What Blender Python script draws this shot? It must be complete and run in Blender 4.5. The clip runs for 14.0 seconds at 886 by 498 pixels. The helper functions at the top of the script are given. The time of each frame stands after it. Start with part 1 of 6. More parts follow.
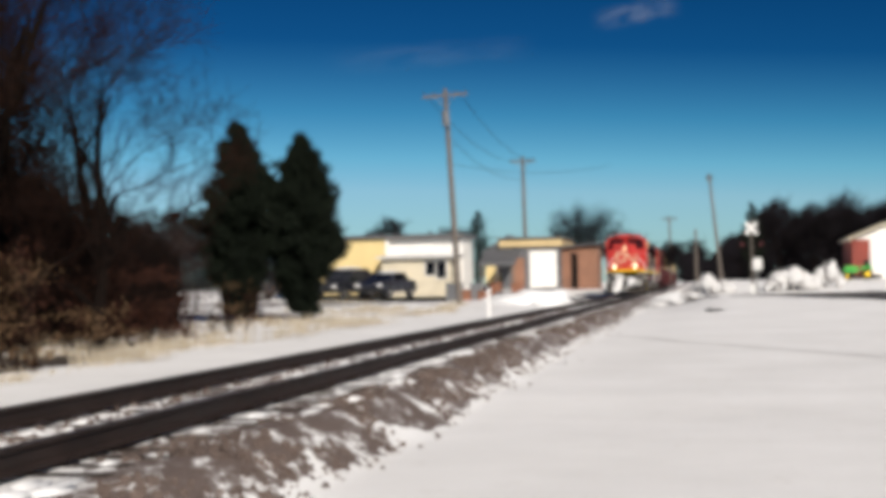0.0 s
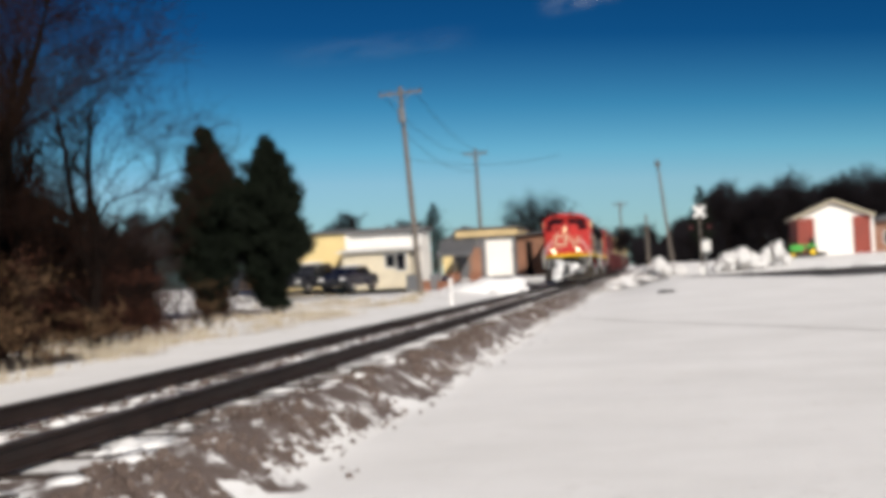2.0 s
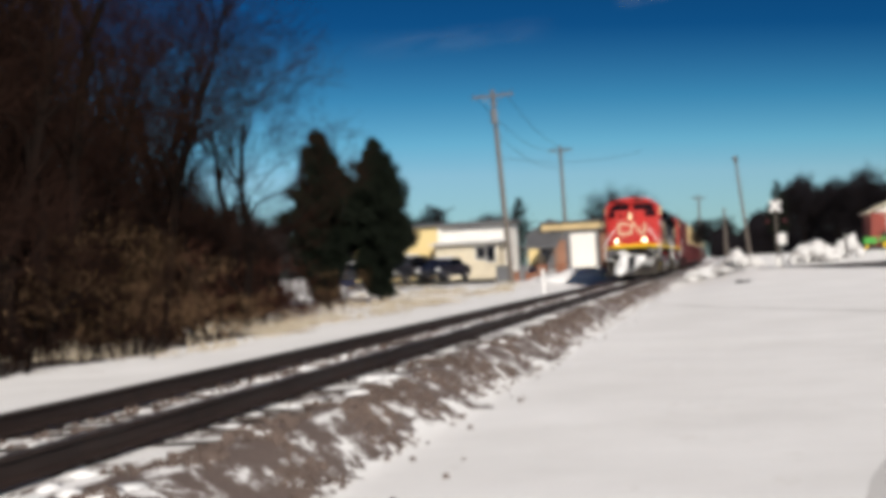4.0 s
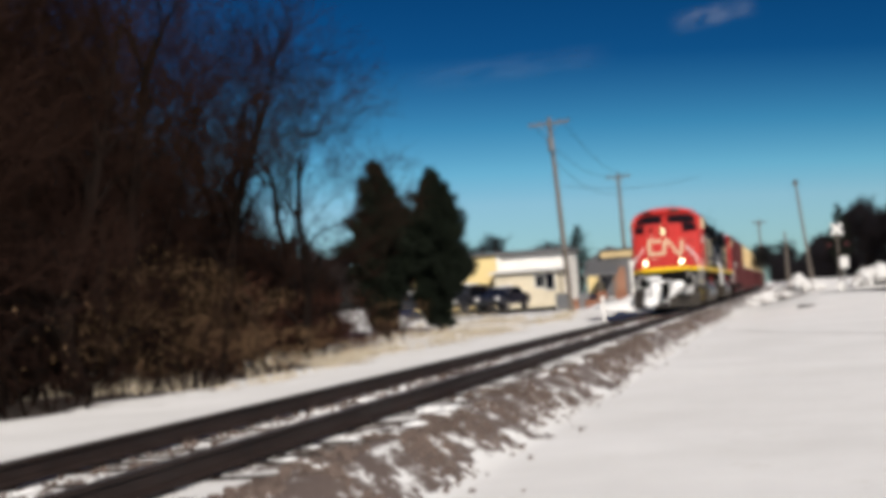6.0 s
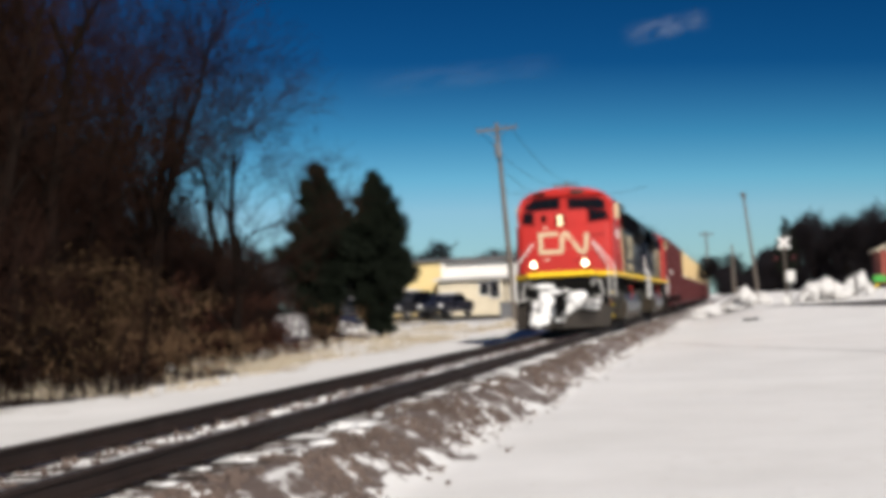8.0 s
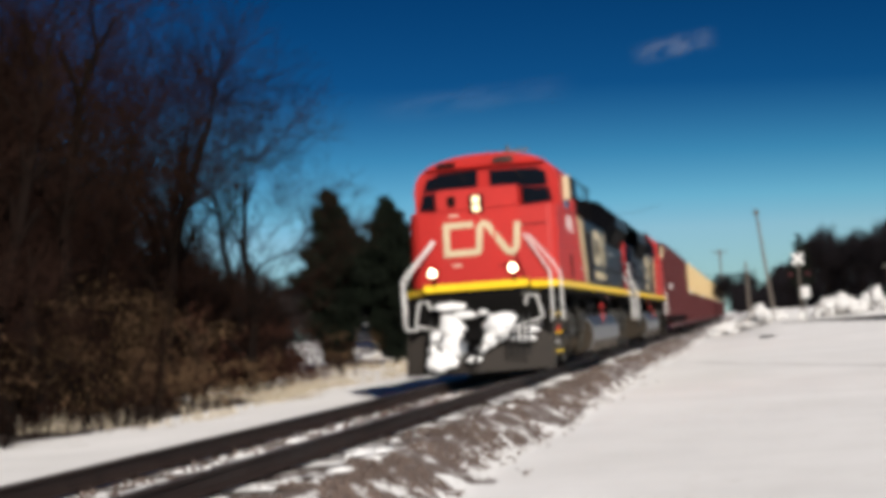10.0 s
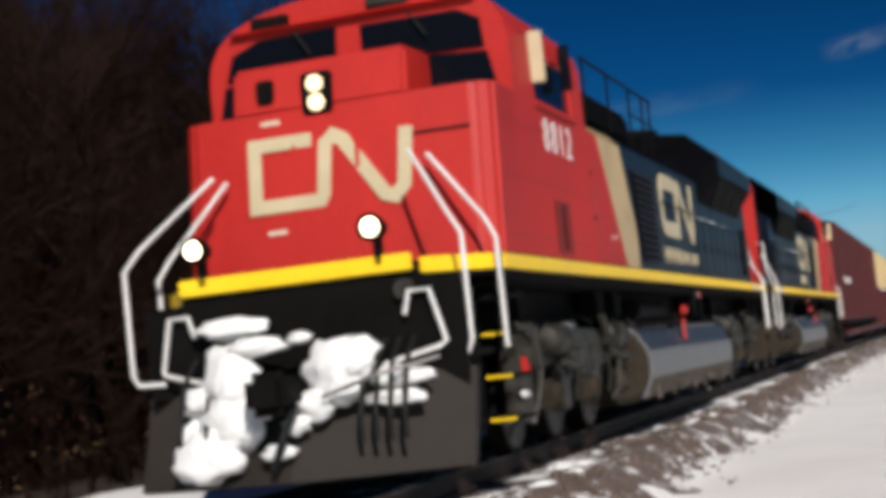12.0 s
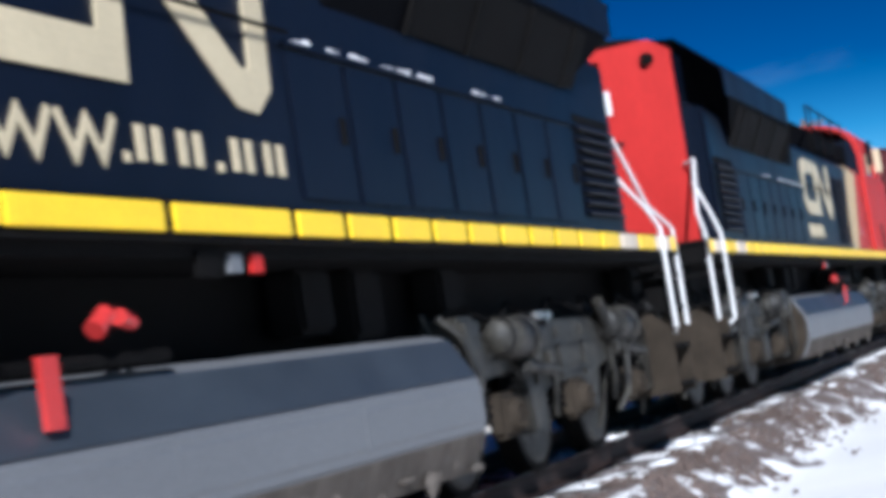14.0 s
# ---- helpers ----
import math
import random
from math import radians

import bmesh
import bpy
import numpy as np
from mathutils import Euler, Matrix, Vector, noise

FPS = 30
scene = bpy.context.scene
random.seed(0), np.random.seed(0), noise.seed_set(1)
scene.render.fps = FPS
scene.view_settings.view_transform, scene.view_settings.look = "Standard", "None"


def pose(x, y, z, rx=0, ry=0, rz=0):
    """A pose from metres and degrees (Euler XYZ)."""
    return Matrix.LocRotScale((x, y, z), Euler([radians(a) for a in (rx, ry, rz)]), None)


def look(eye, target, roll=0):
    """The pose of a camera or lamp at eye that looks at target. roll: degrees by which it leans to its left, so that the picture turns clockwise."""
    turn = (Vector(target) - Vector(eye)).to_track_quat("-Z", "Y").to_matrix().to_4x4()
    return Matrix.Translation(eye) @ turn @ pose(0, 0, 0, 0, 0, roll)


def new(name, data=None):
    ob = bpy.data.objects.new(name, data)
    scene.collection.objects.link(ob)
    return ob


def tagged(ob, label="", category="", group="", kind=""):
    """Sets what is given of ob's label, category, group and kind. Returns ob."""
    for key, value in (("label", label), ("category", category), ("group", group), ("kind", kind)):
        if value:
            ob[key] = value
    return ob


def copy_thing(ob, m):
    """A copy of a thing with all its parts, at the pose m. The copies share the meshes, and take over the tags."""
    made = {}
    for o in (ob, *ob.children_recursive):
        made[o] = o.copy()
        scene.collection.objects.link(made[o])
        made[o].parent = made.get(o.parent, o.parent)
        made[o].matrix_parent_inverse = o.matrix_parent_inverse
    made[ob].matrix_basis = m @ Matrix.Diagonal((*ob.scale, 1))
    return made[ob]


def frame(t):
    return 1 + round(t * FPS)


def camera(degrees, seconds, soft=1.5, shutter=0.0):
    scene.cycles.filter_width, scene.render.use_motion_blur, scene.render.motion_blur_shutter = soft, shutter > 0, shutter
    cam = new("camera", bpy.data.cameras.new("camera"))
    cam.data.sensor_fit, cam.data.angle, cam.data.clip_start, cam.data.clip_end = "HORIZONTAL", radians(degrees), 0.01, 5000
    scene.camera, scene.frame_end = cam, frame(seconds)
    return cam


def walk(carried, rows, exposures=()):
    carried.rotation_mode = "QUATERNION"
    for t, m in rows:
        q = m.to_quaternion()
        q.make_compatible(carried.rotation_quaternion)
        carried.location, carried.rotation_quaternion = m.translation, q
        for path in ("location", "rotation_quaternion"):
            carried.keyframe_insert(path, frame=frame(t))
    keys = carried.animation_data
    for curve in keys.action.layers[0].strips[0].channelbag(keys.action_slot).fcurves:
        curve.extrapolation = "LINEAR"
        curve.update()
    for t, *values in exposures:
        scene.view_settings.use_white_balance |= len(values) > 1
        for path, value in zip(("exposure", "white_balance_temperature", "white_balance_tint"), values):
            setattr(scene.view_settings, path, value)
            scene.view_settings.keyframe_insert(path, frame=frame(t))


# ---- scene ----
cam = camera(30.4, 14.0, soft=6.0, shutter=0.15)
PATH = [
    (0.0, pose(5.07, 7.26, 0.96, 91.29, 1.17, 8.79)),
    (0.5, pose(5.07, 8.06, 0.96, 92.00, 0.77, 8.26)),
    (1.0, pose(5.07, 7.74, 0.96, 91.58, 1.79, 7.59)),
    (1.5, pose(5.07, 6.44, 0.96, 90.85, 2.48, 6.76)),
    (2.0, pose(5.07, 4.38, 0.96, 90.92, 3.15, 7.14)),
    (2.5, pose(5.07, 0.52, 0.96, 91.12, 3.28, 8.22)),
    (2.7, pose(5.07, -1.30, 0.96, 91.08, 3.06, 8.88)),
    (4.8, pose(5.07, -1.98, 0.96, 90.65, 3.51, 11.01)),
    (5.0, pose(5.07, -2.38, 0.96, 90.73, 3.85, 11.87)),
    (5.5, pose(5.07, -2.77, 0.96, 91.28, 3.99, 12.90)),
    (6.0, pose(5.07, -1.51, 0.96, 91.93, 3.93, 11.93)),
    (6.5, pose(5.07, -0.68, 0.96, 92.48, 3.77, 11.39)),
    (7.0, pose(5.07, 0.35, 0.96, 92.50, 2.90, 10.29)),
    (7.5, pose(5.07, -0.09, 0.96, 92.28, 2.72, 9.87)),
    (7.7, pose(5.07, -0.03, 0.96, 91.99, 2.63, 10.07)),
    (9.8, pose(5.07, 0.00, 0.96, 92.92, 4.15, 9.43)),
    (10.0, pose(5.07, 0.00, 0.96, 92.92, 4.07, 10.61)),
    (10.5, pose(5.07, 0.00, 0.96, 92.94, 4.81, 13.53)),
    (11.0, pose(5.07, 0.00, 0.96, 92.74, 5.24, 14.35)),
    (11.5, pose(5.07, 0.00, 0.96, 93.23, 5.41, 15.21)),
    (12.0, pose(5.07, 0.00, 0.96, 94.01, 6.15, 17.53)),
    (12.5, pose(5.07, 0.00, 0.96, 94.59, 6.84, 18.41)),
    (13.0, pose(5.07, 0.00, 0.96, 95.33, 8.60, 20.08)),
    (13.5, pose(5.07, 0.00, 0.96, 94.97, 10.31, 20.93)),
    (14.0, pose(5.07, 0.00, 0.96, 94.05, 8.90, 21.54)),
]
TRAIN = [(0.0, 129.71), (0.5, 124.82), (1.0, 119.94), (1.5, 115.05), (2.0, 110.17), (2.5, 105.28), (2.7, 103.32), (4.8, 82.44), (5.0, 80.42), (5.5, 75.34), (6.0, 70.24), (6.5, 65.14), (7.0, 60.06), (7.5, 55.03), (7.7, 53.07), (9.8, 33.66), (10.0, 31.80), (10.5, 27.15), (11.0, 22.47), (11.5, 17.79), (12.0, 13.17), (12.5, 8.56), (13.0, 4.19), (13.5, -0.07), (14.0, -4.36)]
EXPOSURES = [(0.0, 0.10, 6500, 10), (5.0, 0.06, 6500, 10), (7.5, 0.12, 6500, 10), (10.5, 0.08, 6500, 10), (11.5, 0.03, 6450, 10), (12.0, -0.08, 6300, 10), (12.5, -0.08, 6000, 10), (13.0, 0.24, 5750, 10), (13.5, 0.42, 5350, 10), (14.0, 0.48, 5300, 10)]
walk(cam, PATH, EXPOSURES)

# ---- world and light ----
SUN_AZ, SUN_EL = 152.0, 32.0        # clockwise from the line of the track, degrees
world = bpy.data.worlds.new("winter_sky")
scene.world = world
world.use_nodes = True
sky = world.node_tree.nodes.new("ShaderNodeTexSky")
sky.sky_type, sky.sun_disc = "NISHITA", False
sky.sun_elevation, sky.sun_rotation = radians(SUN_EL), radians(SUN_AZ)
sky.air_density, sky.dust_density, sky.ozone_density, sky.altitude = 1.0, 0.8, 1.6, 1500
back = world.node_tree.nodes["Background"]
air = world.node_tree                  # crisp winter air: pale at the horizon, deep blue overhead
split = air.nodes.new("ShaderNodeSeparateColor")
height = air.nodes.new("ShaderNodeMath")
height.operation, height.inputs[1].default_value = "DIVIDE", 8.0
clear = air.nodes.new("ShaderNodeValToRGB")
while len(clear.color_ramp.elements) < 5:
    clear.color_ramp.elements.new(0.5)
for stop, (at, tint) in zip(clear.color_ramp.elements, ((0.34, (0.006, 0.100, 0.225)), (0.45, (0.013, 0.135, 0.285)), (0.59, (0.092, 0.335, 0.49)), (0.72, (0.23, 0.51, 0.65)), (0.84, (0.37, 0.56, 0.69)))):
    stop.position, stop.color = at, (*tint, 1)
thin_air = air.nodes.new("ShaderNodeMix")
thin_air.data_type, thin_air.blend_type = "RGBA", "MULTIPLY"
thin_air.inputs[0].default_value = 1.0
air.links.new(sky.outputs[0], split.inputs[0])
air.links.new(split.outputs[0], height.inputs[0])
air.links.new(height.outputs[0], clear.inputs[0])
air.links.new(sky.outputs[0], thin_air.inputs[6])
air.links.new(clear.outputs[0], thin_air.inputs[7])
air.links.new(thin_air.outputs[2], back.inputs[0])
back.inputs[1].default_value = 0.1
sun = new("sun", bpy.data.lights.new("sun", "SUN"))
sun.data.energy, sun.data.angle, sun.data.color = 5.0, radians(0.6), (1.0, 0.93, 0.85)
sun_way = Vector((math.sin(radians(SUN_AZ)) * math.cos(radians(SUN_EL)), math.cos(radians(SUN_AZ)) * math.cos(radians(SUN_EL)), math.sin(radians(SUN_EL))))
sun.matrix_world = look((20, -20, 40), Vector((20, -20, 40)) - sun_way)


# ---- materials ----
def ramp(nt, src, stops):
    r = nt.nodes.new("ShaderNodeValToRGB")
    while len(r.color_ramp.elements) < len(stops):
        r.color_ramp.elements.new(0.5)
    for e, (p, c) in zip(r.color_ramp.elements, stops):
        e.position, e.color = p, (*c, 1) if len(c) == 3 else c
    nt.links.new(src, r.inputs[0])
    return r.outputs[0]


def noise_tex(nt, scale, detail=4, rough=0.6, stretch=None, vec=None):
    n = nt.nodes.new("ShaderNodeTexNoise")
    n.inputs["Scale"].default_value, n.inputs["Detail"].default_value, n.inputs["Roughness"].default_value = scale, detail, rough
    if vec is None:
        vec = nt.nodes.new("ShaderNodeTexCoord").outputs["Object"]
    if stretch:
        m = nt.nodes.new("ShaderNodeMapping")
        m.inputs["Scale"].default_value = stretch
        nt.links.new(vec, m.inputs[0])
        vec = m.outputs[0]
    nt.links.new(vec, n.inputs["Vector"])
    return n.outputs["Fac"]


def mixc(nt, fac, a, b, mode="MIX"):
    m = nt.nodes.new("ShaderNodeMix")
    m.data_type, m.blend_type = "RGBA", mode
    for sock, v in ((0, fac), (6, a), (7, b)):
        if isinstance(v, (int, float)):
            m.inputs[sock].default_value = v
        elif isinstance(v, (tuple, list)):
            m.inputs[sock].default_value = (*v, 1)
        else:
            nt.links.new(v, m.inputs[sock])
    return m.outputs[2]


def calc(nt, op, a, b=0.0):
    m = nt.nodes.new("ShaderNodeMath")
    m.operation = op
    for sock, v in ((0, a), (1, b)):
        if isinstance(v, (int, float)):
            m.inputs[sock].default_value = v
        else:
            nt.links.new(v, m.inputs[sock])
    return m.outputs[0]


def mat(name, color, rough=0.6, metal=0.0, vary=0.25, scale=3.0, grain=40.0, dirt=None, dirt_amount=0.45, bump=0.15, dist=0.01, stretch=None, random_vary=0.0, coat=0.0, spec=0.5):
    """Base colour varied at two scales, grime with a shape of its own, fine relief."""
    m = bpy.data.materials.new(name)
    m.use_nodes = True
    nt = m.node_tree
    b = nt.nodes["Principled BSDF"]
    big = noise_tex(nt, scale, 5, 0.65, stretch)
    fine = noise_tex(nt, grain, 3, 0.6, stretch)
    lo, hi = [max(0, c * (1 - vary)) for c in color], [min(1, c * (1 + vary)) for c in color]
    col = ramp(nt, big, [(0.3, lo), (0.7, hi)])
    col = mixc(nt, 0.22, col, ramp(nt, fine, [(0.35, [c * 0.6 for c in color]), (0.65, hi)]))
    if dirt:
        d = ramp(nt, noise_tex(nt, scale * 1.7, 8, 0.75, stretch), [(1 - dirt_amount, (0, 0, 0)), (1 - dirt_amount + 0.22, (1, 1, 1))])
        col = mixc(nt, d, col, dirt)
    if random_vary:
        info = nt.nodes.new("ShaderNodeObjectInfo")
        col = mixc(nt, 1.0, col, ramp(nt, info.outputs["Random"], [(0, (1 - random_vary,) * 3), (1, (1, 1, 1))]), "MULTIPLY")
    nt.links.new(col, b.inputs["Base Color"])
    nt.links.new(ramp(nt, big, [(0.2, (max(0, rough - 0.1),) * 3), (0.8, (min(1, rough + 0.12),) * 3)]), b.inputs["Roughness"])
    b.inputs["Metallic"].default_value = metal
    b.inputs["Coat Weight"].default_value = coat
    b.inputs["Specular IOR Level"].default_value = spec
    if bump:
        bp = nt.nodes.new("ShaderNodeBump")
        bp.inputs["Strength"].default_value, bp.inputs["Distance"].default_value = bump, dist
        nt.links.new(fine, bp.inputs["Height"])
        nt.links.new(bp.outputs[0], b.inputs["Normal"])
    return m


def glow(name, color, strength):
    m = bpy.data.materials.new(name)
    m.use_nodes = True
    b = m.node_tree.nodes["Principled BSDF"]
    b.inputs["Base Color"].default_value = b.inputs["Emission Color"].default_value = (*color, 1)
    b.inputs["Emission Strength"].default_value = strength
    return m


def ground_mat():
    """Snow over the ground, broken by bare ballast along the track and dry grass beyond it."""
    m = bpy.data.materials.new("snowy_ground")
    m.use_nodes = True
    nt = m.node_tree
    b = nt.nodes["Principled BSDF"]
    co = nt.nodes.new("ShaderNodeTexCoord").outputs["Object"]
    sep = nt.nodes.new("ShaderNodeSeparateXYZ")
    nt.links.new(co, sep.inputs[0])
    x, y = sep.outputs[0], sep.outputs[1]
    broad = noise_tex(nt, 0.35, 4, 0.6, None, co)
    fine = noise_tex(nt, 7.0, 6, 0.7, None, co)
    snow = ramp(nt, broad, [(0.28, (0.77, 0.755, 0.735)), (0.68, (0.89, 0.875, 0.86))])
    snow = mixc(nt, ramp(nt, noise_tex(nt, 2.3, 7, 0.72, (1.0, 0.5, 1.0), co), [(0.60, (0, 0, 0)), (0.80, (0.5, 0.5, 0.5))]), snow, (0.50, 0.45, 0.39))
    # faint ruts where vehicles crossed the snow
    def rut(slope, offset, width):
        return calc(nt, "LESS_THAN", calc(nt, "ABSOLUTE", calc(nt, "ADD", calc(nt, "ADD", y, calc(nt, "MULTIPLY", x, slope)), calc(nt, "SUBTRACT", calc(nt, "MULTIPLY", broad, 1.5), offset))), width)
    ruts = calc(nt, "MAXIMUM", rut(2.6, 62.9, 0.65), calc(nt, "MAXIMUM", rut(-6.5, -29.0, 0.5), rut(-6.5, -34.0, 0.5)))
    ruts = calc(nt, "MULTIPLY", calc(nt, "MULTIPLY", ruts, calc(nt, "GREATER_THAN", x, 2.4)), 0.62)
    snow = mixc(nt, ruts, snow, (0.47, 0.45, 0.43))
    # stones of the ballast shoulder, brown and rough, snow caught in the hollows
    stones = mixc(nt, noise_tex(nt, 28, 3, 0.7, None, co), (0.038, 0.028, 0.023), (0.205, 0.150, 0.126))
    caught = ramp(nt, noise_tex(nt, 2.9, 7, 0.78, (1.0, 0.6, 1.0), co), [(0.53, (0, 0, 0)), (0.59, (1, 1, 1))])
    drift = calc(nt, "MULTIPLY", calc(nt, "LESS_THAN", calc(nt, "ADD", x, calc(nt, "MULTIPLY", noise_tex(nt, 1.4, 5, 0.7, (1.0, 0.4, 1.0), co), 0.9)), 1.62), calc(nt, "GREATER_THAN", noise_tex(nt, 1.1, 5, 0.7, (1.0, 0.3, 1.0), co), 0.49))
    caught = calc(nt, "MAXIMUM", caught, drift)
    stones = mixc(nt, caught, stones, snow)
    wob = calc(nt, "MULTIPLY", calc(nt, "SUBTRACT", noise_tex(nt, 0.8, 4, 0.6, (1.0, 0.7, 1.0), co), 0.5), 2.0)
    xw = calc(nt, "ADD", x, wob)
    right = calc(nt, "MULTIPLY", calc(nt, "GREATER_THAN", xw, 0.80), calc(nt, "LESS_THAN", xw, 2.10))
    between = calc(nt, "MULTIPLY", calc(nt, "LESS_THAN", calc(nt, "ABSOLUTE", xw), 0.95), calc(nt, "GREATER_THAN", noise_tex(nt, 1.7, 5, 0.7, (1.0, 0.35, 1.0), co), 0.60))
    stony = calc(nt, "MAXIMUM", right, between)
    col = mixc(nt, stony, snow, stones)
    # trampled straw-coloured grass and leaf litter on the far side
    litter = ramp(nt, fine, [(0.3, (0.12, 0.09, 0.06)), (0.7, (0.46, 0.40, 0.30))])
    left = calc(nt, "MULTIPLY", calc(nt, "LESS_THAN", calc(nt, "ADD", x, calc(nt, "MULTIPLY", calc(nt, "SUBTRACT", noise_tex(nt, 1.0, 4, 0.6, (0.5, 0.16, 1.0), co), 0.5), 7.0)), -5.2), calc(nt, "LESS_THAN", y, 92.0))
    patch = ramp(nt, noise_tex(nt, 0.8, 6, 0.72, (1.0, 0.6, 1.0), co), [(0.53, (0, 0, 0)), (0.68, (1, 1, 1))])
    col = mixc(nt, calc(nt, "MULTIPLY", left, patch), col, litter)
    # dark litter under the wood, with the trees' shade put into its colour
    shaded_litter = calc(nt, "MULTIPLY", calc(nt, "LESS_THAN", calc(nt, "ADD", x, wob), -6.2), calc(nt, "LESS_THAN", y, 40.0))
    col = mixc(nt, shaded_litter, col, (0.035, 0.024, 0.017))
    nt.links.new(col, b.inputs["Base Color"])
    b.inputs["Roughness"].default_value = 0.8
    bp = nt.nodes.new("ShaderNodeBump")
    bp.inputs["Strength"].default_value, bp.inputs["Distance"].default_value = 0.35, 0.05
    nt.links.new(calc(nt, "ADD", fine, calc(nt, "MULTIPLY", broad, 2.5)), bp.inputs["Height"])
    nt.links.new(bp.outputs[0], b.inputs["Normal"])
    return m


def glass_mat(name):
    m = bpy.data.materials.new(name)
    m.use_nodes = True
    b = m.node_tree.nodes["Principled BSDF"]
    b.inputs["Base Color"].default_value = (0.004, 0.005, 0.008, 1)
    b.inputs["Roughness"].default_value, b.inputs["Specular IOR Level"].default_value = 0.08, 0.10
    return m


